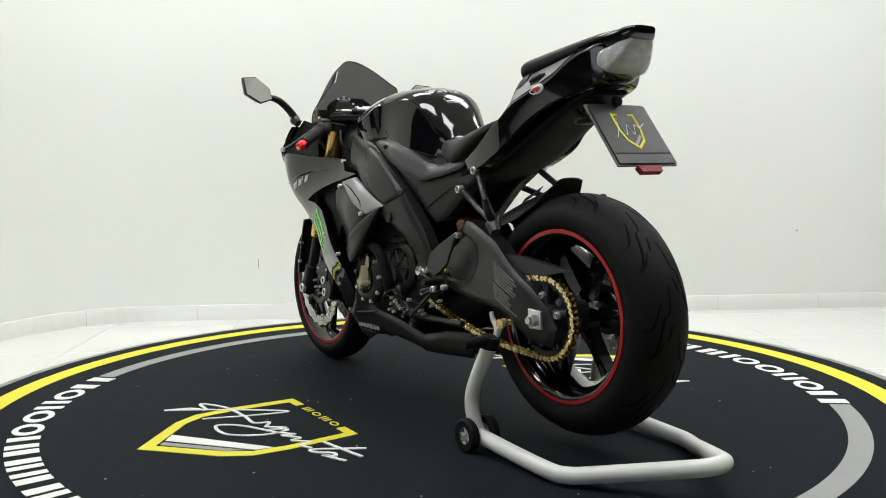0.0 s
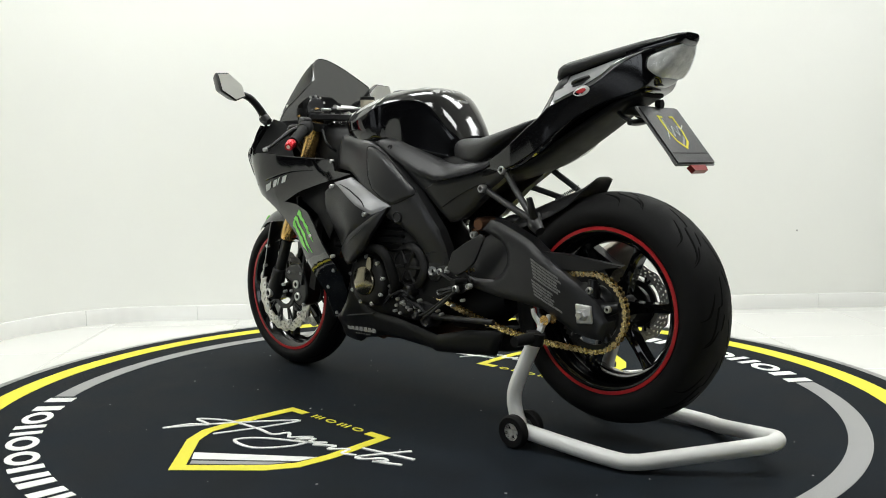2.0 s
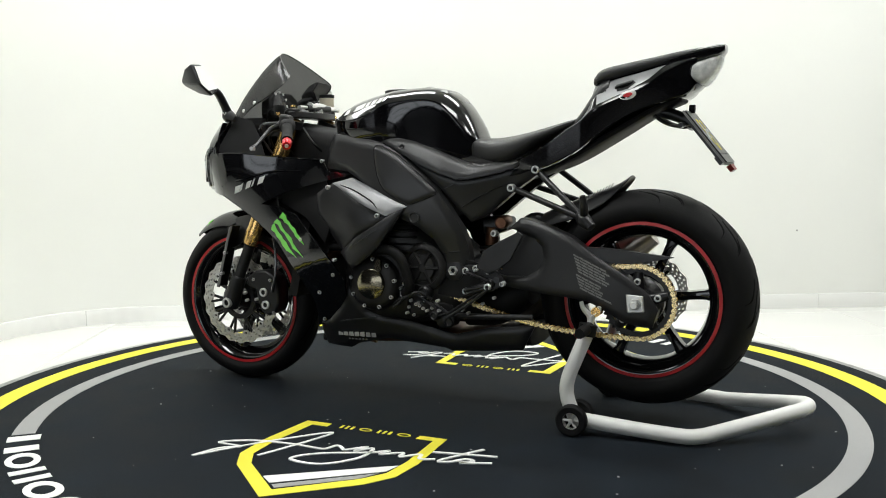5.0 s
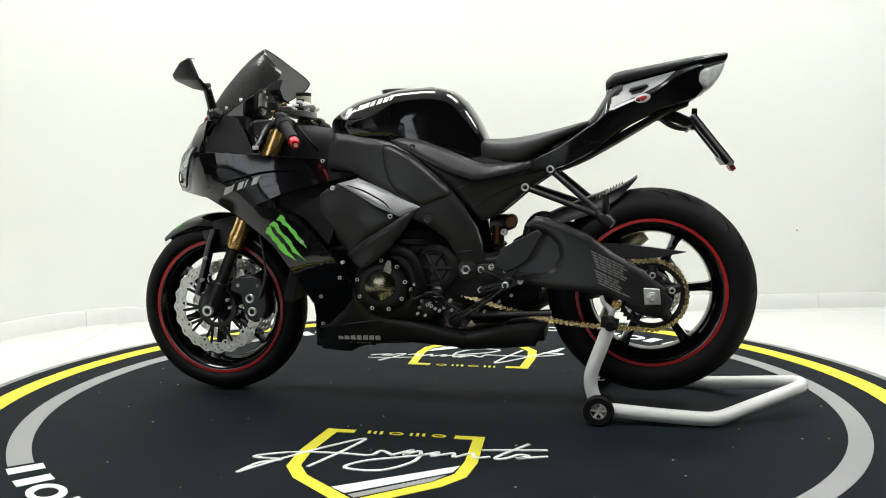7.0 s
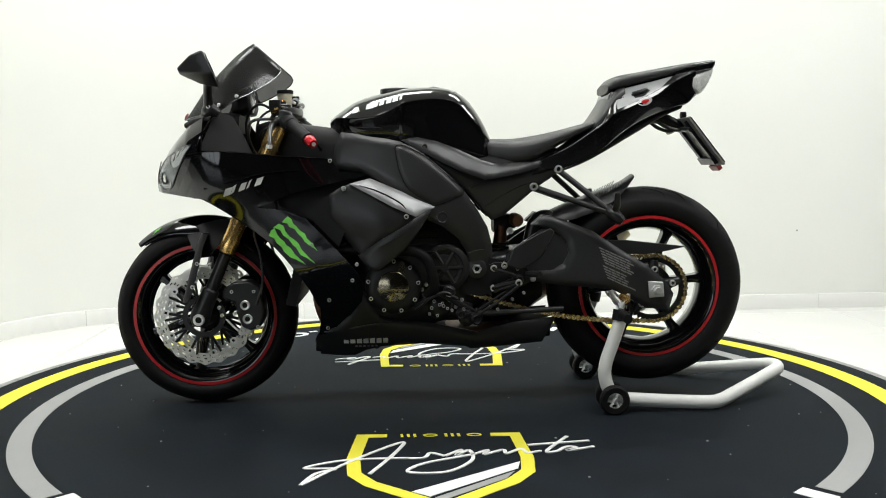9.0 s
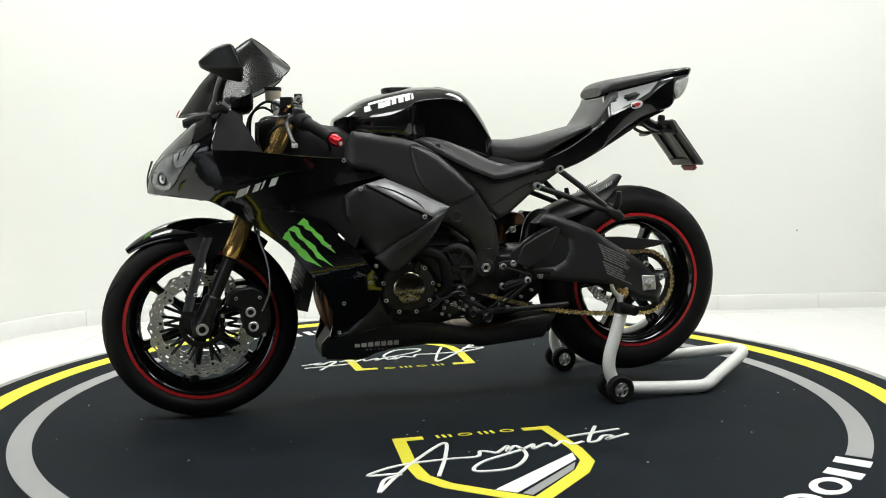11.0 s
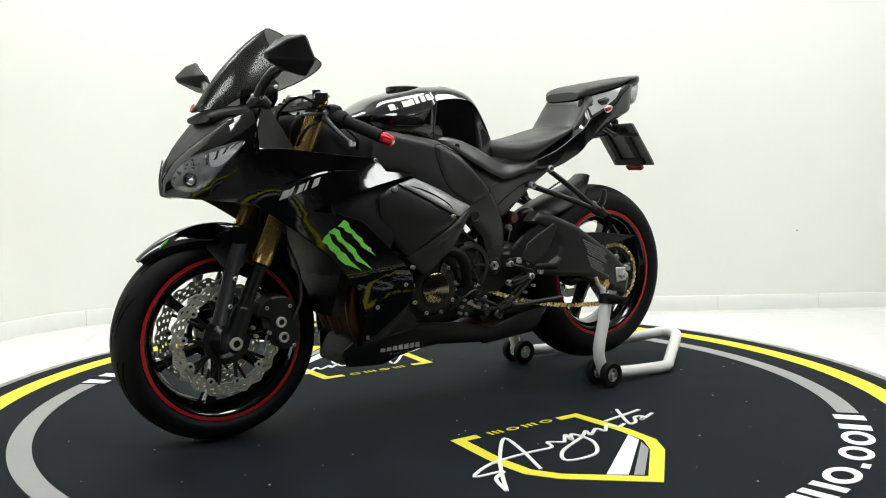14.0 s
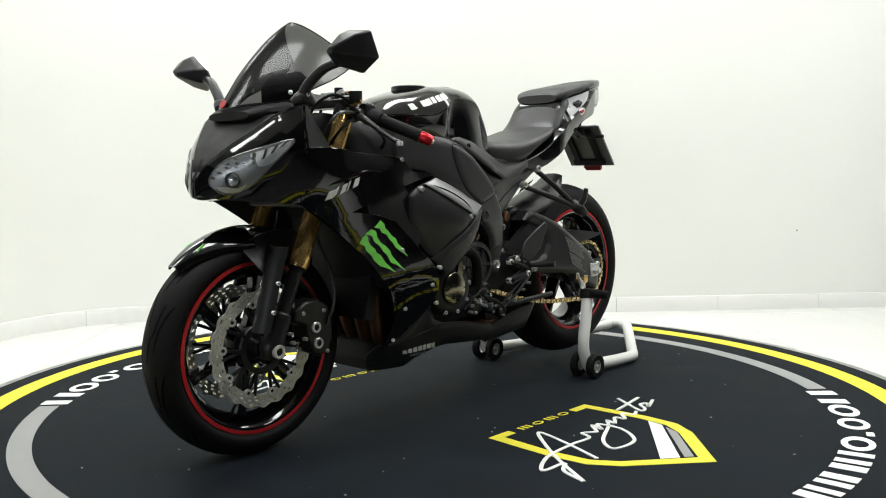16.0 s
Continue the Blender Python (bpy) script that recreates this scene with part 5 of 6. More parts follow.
dash = part("instrument_panel", loft([[(x, w * u, z + h * v) for u, v in ((-1, -0.6), (-0.7, -1), (0.7, -1), (1, -0.6), (1, 0.5), (0.6, 1), (-0.6, 1), (-1, 0.5))] for x, w, z, h in ((0.60, 0.05, 0.955, 0.03), (0.575, 0.085, 0.965, 0.04), (0.545, 0.088, 0.975, 0.045), (0.54, 0.08, 0.977, 0.04))]), DARK, BIKE, "black instrument cluster", bevel=0.004)
part("dial", drum([(0, -0.003), (0.040, -0.003), (0.040, 0.003), (0.034, 0.005), (0, 0.003)], 28), GRAPHITE, dash, "round tachometer face").matrix_basis = pose(0.541, 0.03, 0.975, 0, 0, 90)
for k in range(5):
    part("dial_lamp", drum([(0, -0.003), (0.0045, -0.003), (0.0045, 0.004), (0, 0.004)], 10), DECAL, dash).matrix_basis = pose(0.541, 0.03 + 0.045 * math.cos(radians(60 + 30 * k)), 0.975 + 0.045 * math.sin(radians(60 + 30 * k)), 0, 0, 90)
part("ignition_lock", drum([(0, 0.94), (0.022, 0.94), (0.022, 0.965), (0.014, 0.972), (0, 0.972)], 20, (0.455, 0, 0), "z"), STEEL, BIKE, "steel ignition lock")
part("stem_nut", drum([(0, 0.94), (0.020, 0.94), (0.020, 0.956), (0.013, 0.962), (0, 0.958)], 6, (0.405, 0, 0), "z"), STEEL, BIKE)
part("steering_damper", tube([(0.40, 0.075, 0.962), (0.395, -0.06, 0.962)], 0.010, 12, smooth=False), SATIN, BIKE, "black steering damper")
part("damper_rod", tube([(0.40, 0.115, 0.962), (0.395, -0.10, 0.962)], 0.005, 8, smooth=False), STEEL, BIKE)
reservoir = part("fluid_reservoir", drum([(0, 0.972), (0.022, 0.972), (0.026, 0.978), (0.026, 1.010), (0, 1.010)], 24, (0.462, -0.155, 0), "z"), RESERVOIR, BIKE, "milky brake fluid reservoir")
part("cap", drum([(0, 1.009), (0.0275, 1.009), (0.0275, 1.020), (0.02, 1.022), (0, 1.022)], 24, (0.462, -0.155, 0), "z"), DARK, reservoir)
part("reservoir_bracket", tube([(0.45, -0.15, 0.93), (0.465, -0.155, 0.955), (0.462, -0.155, 0.974)], 0.006, 8), SATIN, reservoir)
small = part("fluid_reservoir", drum([(0, 0.935), (0.016, 0.935), (0.018, 0.94), (0.018, 0.965), (0, 0.965)], 20, (0.448, 0.165, 0), "z"), DARK, BIKE, "black clutch fluid reservoir")
for i, pts in enumerate(([(0.42, 0.14, 0.90), (0.49, 0.16, 0.87), (0.50, 0.10, 0.80), (0.47, 0.06, 0.72)], [(0.44, 0.15, 0.91), (0.52, 0.17, 0.90), (0.53, 0.12, 0.83), (0.48, 0.07, 0.75)], [(0.42, -0.14, 0.90), (0.49, -0.16, 0.87), (0.50, -0.10, 0.80), (0.47, -0.06, 0.72)], [(0.38, 0.13, 0.89), (0.33, 0.15, 0.84), (0.31, 0.10, 0.80)], [(0.45, 0.02, 0.92), (0.49, 0.06, 0.86), (0.44, 0.09, 0.80), (0.36, 0.08, 0.78)])):
    part("cable", tube(pts, 0.0045, 8), DARK if i != 1 else GRAPHITE, BIKE)
part("head_stock", body([(0.53, 0.90, 0.62, 0.05), (0.46, 0.915, 0.66, 0.085), (0.38, 0.90, 0.66, 0.115), (0.28, 0.885, 0.64, 0.13), (0.15, 0.86, 0.60, 0.14), (0.0, 0.85, 0.58, 0.14), (-0.12, 0.83, 0.60, 0.12)], n=24, p=4), DARK, BIKE, "black frame head and airbox")

# ---- engine ----
engine = part("engine", body([(0.235, 0.56, 0.30, 0.12), (0.20, 0.62, 0.26, 0.155), (0.10, 0.64, 0.25, 0.165), (0.0, 0.62, 0.255, 0.16), (-0.08, 0.56, 0.27, 0.145), (-0.16, 0.50, 0.30, 0.125), (-0.205, 0.46, 0.33, 0.10)], n=28, p=4.5), ENGINE, BIKE, "dark grey engine block")
for k in range(5):
    part("cooling_rib", body([(0.245, 0.50 + 0.022 * k, 0.492 + 0.022 * k, 0.13), (0.1, 0.50 + 0.022 * k, 0.492 + 0.022 * k, 0.172), (-0.04, 0.50 + 0.022 * k, 0.492 + 0.022 * k, 0.16)], n=16, sub=2, p=6), ENGINE, engine)
gen = part("generator_cover", drum([(0, 0.15), (0.088, 0.15), (0.088, 0.178), (0.080, 0.190), (0.062, 0.196), (0.050, 0.196), (0, 0.196)], 44, (0.098, 0, 0.394)), ENGINE, engine, "dark generator cover")
part("cover_plate", drum([(0, 0.19), (0.048, 0.19), (0.048, 0.203), (0.044, 0.206), (0, 0.2075)], 44, (0.098, 0, 0.394)), COVER, engine, "polished bronze cover plate")
part("cover_plate", slab([(0.088, 0.43), (0.080, 0.462), (0.072, 0.474), (0.062, 0.470), (0.060, 0.44), (0.068, 0.425)], 0.19, 0.203), COVER, engine)
for k in range(9):
    a = radians(40 * k + 12)
    bolt(engine, 0.098 + 0.078 * math.cos(a), 0.190, 0.394 + 0.078 * math.sin(a), 0.0065, 0.005)
spro = part("sprocket_cover", drum([(0, 0.13), (0.078, 0.13), (0.078, 0.150), (0.070, 0.158), (0.058, 0.160), (0.055, 0.152), (0.044, 0.150), (0.040, 0.158), (0, 0.160)], 40, (-0.062, 0, 0.446)), ENGINE, engine, "dark sprocket cover")
for k in range(6):
    a = radians(60 * k)
    part("cover_rib", tube([(-0.062 + 0.012 * math.cos(a), 0.158, 0.446 + 0.012 * math.sin(a)), (-0.062 + 0.056 * math.cos(a), 0.155, 0.446 + 0.056 * math.sin(a))], 0.006, 6, smooth=False), ENGINE, engine)
part("coolant_hose", tube([(0.11, 0.165, 0.495), (0.075, 0.19, 0.502), (0.028, 0.195, 0.500), (-0.006, 0.195, 0.476), (-0.022, 0.190, 0.432), (-0.028, 0.180, 0.385), (-0.005, 0.165, 0.362)], 0.0165, 12), RUBBER, engine, "thick black coolant hose")
part("coolant_hose", tube([(0.26, 0.17, 0.505), (0.20, 0.18, 0.507), (0.13, 0.17, 0.505)], 0.014, 12), RUBBER, engine)
part("water_pump", drum([(0, 0.12), (0.042, 0.12), (0.042, 0.150), (0.034, 0.162), (0.018, 0.168), (0, 0.168)], 28, (-0.045, 0, 0.325)), ENGINE, engine)
part("gear_case", body([(0.02, 0.335, 0.28, 0.12), (-0.03, 0.36, 0.275, 0.15), (-0.10, 0.355, 0.28, 0.152), (-0.15, 0.34, 0.285, 0.13)], n=20, p=3.5), ENGINE, engine)
rng = random.Random(4)
for x, z in ((-0.054, 0.337), (-0.069, 0.320), (-0.083, 0.314), (-0.013, 0.303), (-0.037, 0.298), (-0.203, 0.323), (-0.225, 0.316), (-0.271, 0.347), (-0.247, 0.448), (-0.287, 0.440), (-0.307, 0.366), (0.008, 0.381), (0.023, 0.413), (0.045, 0.351), (0.063, 0.491)):
    bolt(BIKE, x, 0.168 + 0.012 * rng.random(), z, 0.0048, 0.006)
for pts in ([(-0.212, 0.172, 0.442), (-0.250, 0.182, 0.432), (-0.292, 0.182, 0.417)], [(-0.212, 0.172, 0.370), (-0.250, 0.182, 0.384), (-0.294, 0.184, 0.398)], [(-0.294, 0.186, 0.394), (-0.230, 0.188, 0.345), (-0.160, 0.184, 0.300)], [(-0.110, 0.165, 0.335), (-0.145, 0.176, 0.318), (-0.175, 0.176, 0.292), (-0.160, 0.170, 0.272)], [(0.030, 0.172, 0.330), (-0.010, 0.184, 0.352), (-0.060, 0.180, 0.372), (-0.100, 0.172, 0.350)], [(0.012, 0.165, 0.372), (0.000, 0.182, 0.345), (0.030, 0.178, 0.318)]):
    part("control_link", tube(pts, [0.0055] + [0.0048] * (len(pts) - 1), 8), SATIN, BIKE, "black control linkage")
for x, z, r in ((-0.160, 0.284, 0.017), (-0.292, 0.408, 0.016), (-0.110, 0.300, 0.015), (-0.075, 0.372, 0.020)):
    part("linkage_boss", drum([(0, 0.13), (r, 0.13), (r, 0.176), (r * 0.7, 0.182), (r * 0.5, 0.178), (0, 0.178)], 18, (x, 0, z)), SATIN, BIKE, "black linkage boss")
for x, z in ((-0.028, 0.343), (-0.045, 0.332), (-0.057, 0.328), (-0.02, 0.322), (-0.035, 0.313), (-0.095, 0.322), (0.01, 0.378), (0.028, 0.415), (-0.004, 0.395), (0.09, 0.492), (0.06, 0.515), (-0.12, 0.315), (-0.075, 0.345), (-0.115, 0.345), (0.012, 0.345)):
    bolt(engine, x, 0.152 + 0.02 * rng.random(), z, 0.0055, 0.006)
for pts in ([(0.02, 0.16, 0.35), (-0.03, 0.172, 0.37), (-0.07, 0.172, 0.352), (-0.11, 0.165, 0.325)], [(0.03, 0.165, 0.335), (0.0, 0.175, 0.352), (-0.02, 0.175, 0.36)], [(0.23, 0.14, 0.60), (0.20, 0.165, 0.56), (0.215, 0.165, 0.52)], [(0.19, 0.15, 0.62), (0.17, 0.17, 0.58), (0.18, 0.16, 0.54)]):
    part("engine_pipe", tube(pts, 0.006, 8), SATIN, engine)
radiator = part("radiator", moved(box(-0.016, 0.016, -0.165, 0.165, -0.17, 0.17), pose(0.375, 0, 0.50, 0, -14, 0)), DARK, BIKE, "black finned radiator")
for k in range(24):
    part("fin", moved(box(0.016, 0.019, -0.155, 0.155, -0.16 + 0.0135 * k, -0.156 + 0.0135 * k), pose(0.375, 0, 0.50, 0, -14, 0)), DARK, radiator)
part("radiator_shroud", loft([[(x, y, z) for x, y in ((x0, -w), (x0 + 0.02, -w * 0.6), (x0 + 0.024, 0), (x0 + 0.02, w * 0.6), (x0, w), (x0 - 0.006, w), (x0 + 0.014, w * 0.6), (x0 + 0.018, 0), (x0 + 0.014, -w * 0.6), (x0 - 0.006, -w))] for x0, w, z in ((0.375, 0.190, 0.425), (0.392, 0.200, 0.47), (0.415, 0.205, 0.54), (0.432, 0.205, 0.60), (0.445, 0.200, 0.66))]), DARK, BIKE, "black radiator shroud")
for k, y in enumerate((-0.105, -0.036, 0.036, 0.105)):
    part("header_pipe", tube([(0.21, y, 0.50), (0.285, y, 0.475), (0.330, y, 0.40), (0.325, y * 0.95, 0.31), (0.275, y * 0.8, 0.225), (0.15, y * 0.6, 0.195)], 0.0215, 12), COPPER, BIKE, "heat-tinted exhaust header pipe")
part("collector", body([(0.20, 0.23, 0.175, 0.09), (0.05, 0.24, 0.185, 0.10), (-0.15, 0.245, 0.20, 0.10), (-0.35, 0.26, 0.21, 0.09)], n=20, p=3), COPPER, BIKE)
part("muffler", tube([(-0.30, -0.10, 0.27), (-0.42, -0.17, 0.34), (-0.50, -0.185, 0.40), (-0.60, -0.19, 0.47), (-0.70, -0.195, 0.545)], [0.028, 0.035, 0.052, 0.055, 0.045], 20), TITAN, BIKE, "metal exhaust silencer")

# ---- rear end ----
SWING = surf([(-0.25, 0.45, 0.135), (-0.37, 0.60, 0.13), (-0.53, 0.55, 0.145), (-0.76, 0.33, 0.152), (-0.60, 0.42, 0.168), (-0.40, 0.45, 0.150)])
ARM_LINE = [(-0.340, 0.574), (-0.374, 0.604), (-0.405, 0.600), (-0.470, 0.577), (-0.531, 0.552), (-0.618, 0.493), (-0.697, 0.445), (-0.759, 0.395), (-0.787, 0.351), (-0.772, 0.300), (-0.740, 0.302), (-0.690, 0.313), (-0.645, 0.34), (-0.593, 0.368), (-0.52, 0.378), (-0.445, 0.383), (-0.331, 0.398), (-0.280, 0.415), (-0.255, 0.440), (-0.33, 0.430), (-0.40, 0.432), (-0.435, 0.452), (-0.452, 0.485), (-0.445, 0.520), (-0.42, 0.545), (-0.38, 0.56)]
arm_f = pillow(ARM_LINE, SWING, 0.010, 0.020)
arm = both("swingarm", panel(ARM_LINE, arm_f, 0.045, 0.0115), MATTE, BIKE, "matte black aluminium swingarm")
both("swingarm_web", panel([(-0.25, 0.452), (-0.33, 0.43), (-0.40, 0.432), (-0.44, 0.455), (-0.456, 0.485), (-0.447, 0.52), (-0.42, 0.55), (-0.38, 0.565), (-0.31, 0.52), (-0.26, 0.48)], lambda x, z: SWING(x, z) - 0.012, 0.02, 0.03), MATTE, BIKE)
# Added dark slab: hides the front chain run, which should look dark.
part("chain_hider", slab([(-0.07, 0.37), (-0.07, 0.47), (-0.20, 0.475), (-0.27, 0.46), (-0.27, 0.40), (-0.18, 0.352)], 0.132, 0.138), DARK, BIKE)
part("shock_linkage", body([(-0.17, 0.36, 0.25, 0.08), (-0.28, 0.40, 0.26, 0.09), (-0.38, 0.42, 0.33, 0.07)], n=16, p=3), DARK, BIKE)
part("swingarm_bridge", body([(-0.15, 0.47, 0.41, 0.10), (-0.25, 0.49, 0.40, 0.115), (-0.33, 0.50, 0.41, 0.115), (-0.375, 0.49, 0.42, 0.105)], n=24, p=4), SATIN, BIKE)
for row in range(11):
    along = Vector((-0.112, -0.052)).normalized()
    down = Vector((-0.35, -1.0)).normalized()
    p = Vector((-0.545, 0.505)) + down * (0.0098 * row if row < 6 else 0.0098 * row + 0.006) + (along * -0.012 if row >= 6 else along * 0)
    n_dash = 5 if row < 6 else 4
    q = p.copy()
    for k in range(n_dash):
        ln = 0.012 + 0.012 * rng.random()
        e = q + along * ln
        w = down * 0.0058
        both("mark", panel([tuple(q), tuple(e), tuple(e + w), tuple(q + w)], arm_f, 0.003, 0.05, 0, 0.0016), DECAL_G, arm)
        q = e + along * 0.003
both("axle_block", slab([(-0.700, 0.395), (-0.748, 0.392), (-0.752, 0.345), (-0.704, 0.342)], 0.152, 0.163), STEEL, BIKE, "steel axle adjuster block", bevel=0.003)
both("axle_nut", drum([(0, 0.155), (0.0165, 0.155), (0.0165, 0.176), (0.011, 0.178), (0.010, 0.186), (0, 0.186)], 6, (-0.727, 0, 0.368)), STEEL, BIKE, "steel rear axle nut")
both("stand_spool", drum([(0, 0.158), (0.014, 0.158), (0.008, 0.168), (0.008, 0.185), (0.014, 0.194), (0, 0.194)], 18, (-0.622, 0, 0.345)), GOLD, BIKE, "brass stand spool")

# sprocket and chain
SC, FS = Vector((-0.725, 0.0, 0.367)), Vector((-0.120, 0.0, 0.405))
CHAIN_Y = 0.118
teeth = []
for k in range(84):
    a = 2 * math.pi * k / 84
    r = 0.106 if k % 2 else 0.098
    teeth.append((SC.x + r * math.cos(a), SC.z + r * math.sin(a)))
bm = bmesh.new()
ring_o = [[bm.verts.new((x, y, z)) for x, z in teeth] for y in (CHAIN_Y - 0.003, CHAIN_Y + 0.003)]
ring_i = [[bm.verts.new((SC.x + 0.085 * math.cos(2 * math.pi * k / 84), y, SC.z + 0.085 * math.sin(2 * math.pi * k / 84))) for k in range(84)] for y in (CHAIN_Y - 0.003, CHAIN_Y + 0.003)]
for k in range(84):
    j = (k + 1) % 84
    bm.faces.new((ring_o[1][k], ring_o[1][j], ring_i[1][j], ring_i[1][k]))
    bm.faces.new((ring_o[0][j], ring_o[0][k], ring_i[0][k], ring_i[0][j]))
    bm.faces.new((ring_o[0][k], ring_o[0][j], ring_o[1][j], ring_o[1][k]))
    bm.faces.new((ring_i[0][j], ring_i[0][k], ring_i[1][k], ring_i[1][j]))
sprocket = part("rear_sprocket", bm, SATIN, BIKE, "black rear sprocket")
for k in range(5):
    a = radians(72 * k + 20)
    part("sprocket_arm", tube([(SC.x + 0.03 * math.cos(a), CHAIN_Y, SC.z + 0.03 * math.sin(a)), (SC.x + 0.09 * math.cos(a), CHAIN_Y, SC.z + 0.09 * math.sin(a))], [0.022, 0.013], 10, smooth=False), SATIN, sprocket)
    bolt(sprocket, SC.x + 0.062 * math.cos(a), CHAIN_Y + 0.014, SC.z + 0.062 * math.sin(a), 0.010, 0.010)
part("sprocket_carrier", drum([(0, 0.06), (0.07, 0.06), (0.07, 0.09), (0.05, 0.112), (0, 0.112)], 32, (SC.x, 0, SC.z)), SATIN, sprocket)
R1, R2 = 0.105, 0.036
path = []
ang = math.atan2(FS.z - SC.z, FS.x - SC.x)
for k in range(41):
    a = ang + math.pi / 2 + math.pi * k / 40
    path.append(Vector((SC.x + R1 * math.cos(a), 0, SC.z + R1 * math.sin(a))))
for k in range(1, 30):
    u = k / 30
    p0, p1 = path[40], Vector((FS.x + R2 * math.cos(ang - math.pi / 2), 0, FS.z + R2 * math.sin(ang - math.pi / 2)))
    path.append(p0.lerp(p1, u) + Vector((0, 0, -0.030 * math.sin(math.pi * u))))
for k in range(13):
    a = ang - math.pi / 2 + math.pi * k / 12
    path.append(Vector((FS.x + R2 * math.cos(a), 0, FS.z + R2 * math.sin(a))))
p_end = path[-1]
for k in range(1, 30):
    path.append(p_end.lerp(path[0], k / 30))
path.append(path[0])
total = sum((b - a).length for a, b in zip(path, path[1:]))
count = int(total / 0.0159) // 2 * 2
pins, i, acc, step = [], 0, 0.0, total / count
for k in range(count):
    want = k * step
    while acc + (path[i + 1] - path[i]).length < want:
        acc += (path[i + 1] - path[i]).length
        i += 1
    pins.append(path[i].lerp(path[i + 1], (want - acc) / max(1e-9, (path[i + 1] - path[i]).length)))
links = []
for k in range(count):
    a, b = pins[k], pins[(k + 1) % count]
    d = (b - a).normalized()
    n = Vector((-d.z, 0, d.x))
    off = 0.0095 if k % 2 else 0.0070
    prof = []
    for t, w in ((-0.0048, 0.0), (-0.003, 0.0062), (0.003, 0.0074), (0.0080, 0.0032), (0.0129, 0.0074), (0.019, 0.0062), (0.0207, 0.0)):
        prof.append((t, w))
    outline = [a + d * t + n * w for t, w in prof] + [a + d * t - n * w for t, w in reversed(prof[1:-1])]
    for s in (-1, 1):
        links.append(loft([[(q.x, CHAIN_Y + s * off - 0.0011, q.z) for q in outline], [(q.x, CHAIN_Y + s * off + 0.0011, q.z) for q in outline]]))
    links.append(tube([(a.x, CHAIN_Y - 0.0118, a.z), (a.x, CHAIN_Y + 0.0118, a.z)], 0.0036, 6, smooth=False))
chain = part("drive_chain", join(*links), CHAIN, BIKE, "gold drive chain")
tagged(chain, kind="stuff")
part("chain_guard", panel([(-0.480, 0.520), (-0.56, 0.523), (-0.64, 0.522), (-0.72, 0.513), (-0.826, 0.500), (-0.76, 0.486), (-0.70, 0.478), (-0.60, 0.480), (-0.52, 0.49)], lambda x, z: 0.135 - 0.10 * max(0, z - 0.50), 0.02, 0.02), MATTE, BIKE, "matte black chain guard", bevel=0.004)

# hugger over the rear tyre
rows = []
for x, z, hw, drop_ in smooth_line([(-0.385, 0.600, 0.060, 0.030), (-0.455, 0.632, 0.082, 0.046), (-0.543, 0.666, 0.088, 0.052), (-0.613, 0.690, 0.080, 0.040), (-0.655, 0.710, 0.062, 0.020), (-0.682, 0.728, 0.045, 0.008)], False, 4):
    ring = []
    for sc in (0.0, 0.005):
        for j in (range(-7, 8) if sc == 0 else range(7, -8, -1)):
            u = j / 7
            ring.append((x + sc * 0.4, hw * u, z - sc - drop_ * abs(u) ** 3.0))
    rows.append(ring)
hugger = part("hugger", loft(rows), MATTE, BIKE, "black rear tyre hugger")
for k in range(9):
    both("hugger_rib", tube([(-0.560 - 0.009 * k, 0.066, 0.655 + 0.0046 * k), (-0.566 - 0.009 * k, 0.058, 0.672 + 0.0042 * k)], 0.0016, 6, smooth=False), GRAPHITE, hugger)
part("shock_body", tube([(-0.235, 0.02, 0.40), (-0.24, 0.02, 0.47), (-0.247, 0.03, 0.52), (-0.250, 0.04, 0.572)], [0.022, 0.024, 0.022, 0.018], 16), COPPER, BIKE, "bronze rear shock absorber")
part("shock_spring", tube([(-0.24 + 0.032 * math.cos(t * 0.7), 0.02 + 0.032 * math.sin(t * 0.7), 0.39 + 0.0018 * t) for t in range(70)], 0.0055, 6, 2), DARK, BIKE)
part("shock_canister", tube([(-0.292, 0.02, 0.588), (-0.294, 0.05, 0.587), (-0.297, 0.082, 0.586), (-0.298, 0.090, 0.585)], [0.020, 0.021, 0.021, 0.016], 18, smooth=False), COPPER, BIKE, "copper shock reservoir")
part("shock_mount", body([(-0.225, 0.60, 0.545, 0.05, 4), (-0.26, 0.605, 0.545, 0.05, 4), (-0.30, 0.60, 0.56, 0.045, 4)], n=20), SATIN, BIKE, "black upper shock mount")
bolt(BIKE, -0.275, 0.085, 0.553, 0.011, 0.008)
part("swingarm_brace", tube([(-0.34, 0.03, 0.50), (-0.36, 0.03, 0.575), (-0.40, 0.03, 0.595), (-0.44, 0.03, 0.565), (-0.46, 0.03, 0.51)], 0.022, 12), SATIN, BIKE, "arched black swingarm brace")
both("subframe_rail", tube([(-0.18, 0.10, 0.62), (-0.30, 0.105, 0.715), (-0.42, 0.105, 0.765), (-0.55, 0.09, 0.82)], 0.014, 10), DARK, BIKE)
part("undertail", body([(-0.28, 0.76, 0.70, 0.09), (-0.36, 0.765, 0.715, 0.10), (-0.50, 0.79, 0.76, 0.10), (-0.64, 0.865, 0.835, 0.09), (-0.76, 0.93, 0.905, 0.075), (-0.83, 0.955, 0.935, 0.06)], n=20, p=3.5), DARK, BIKE, "black undertail tray")
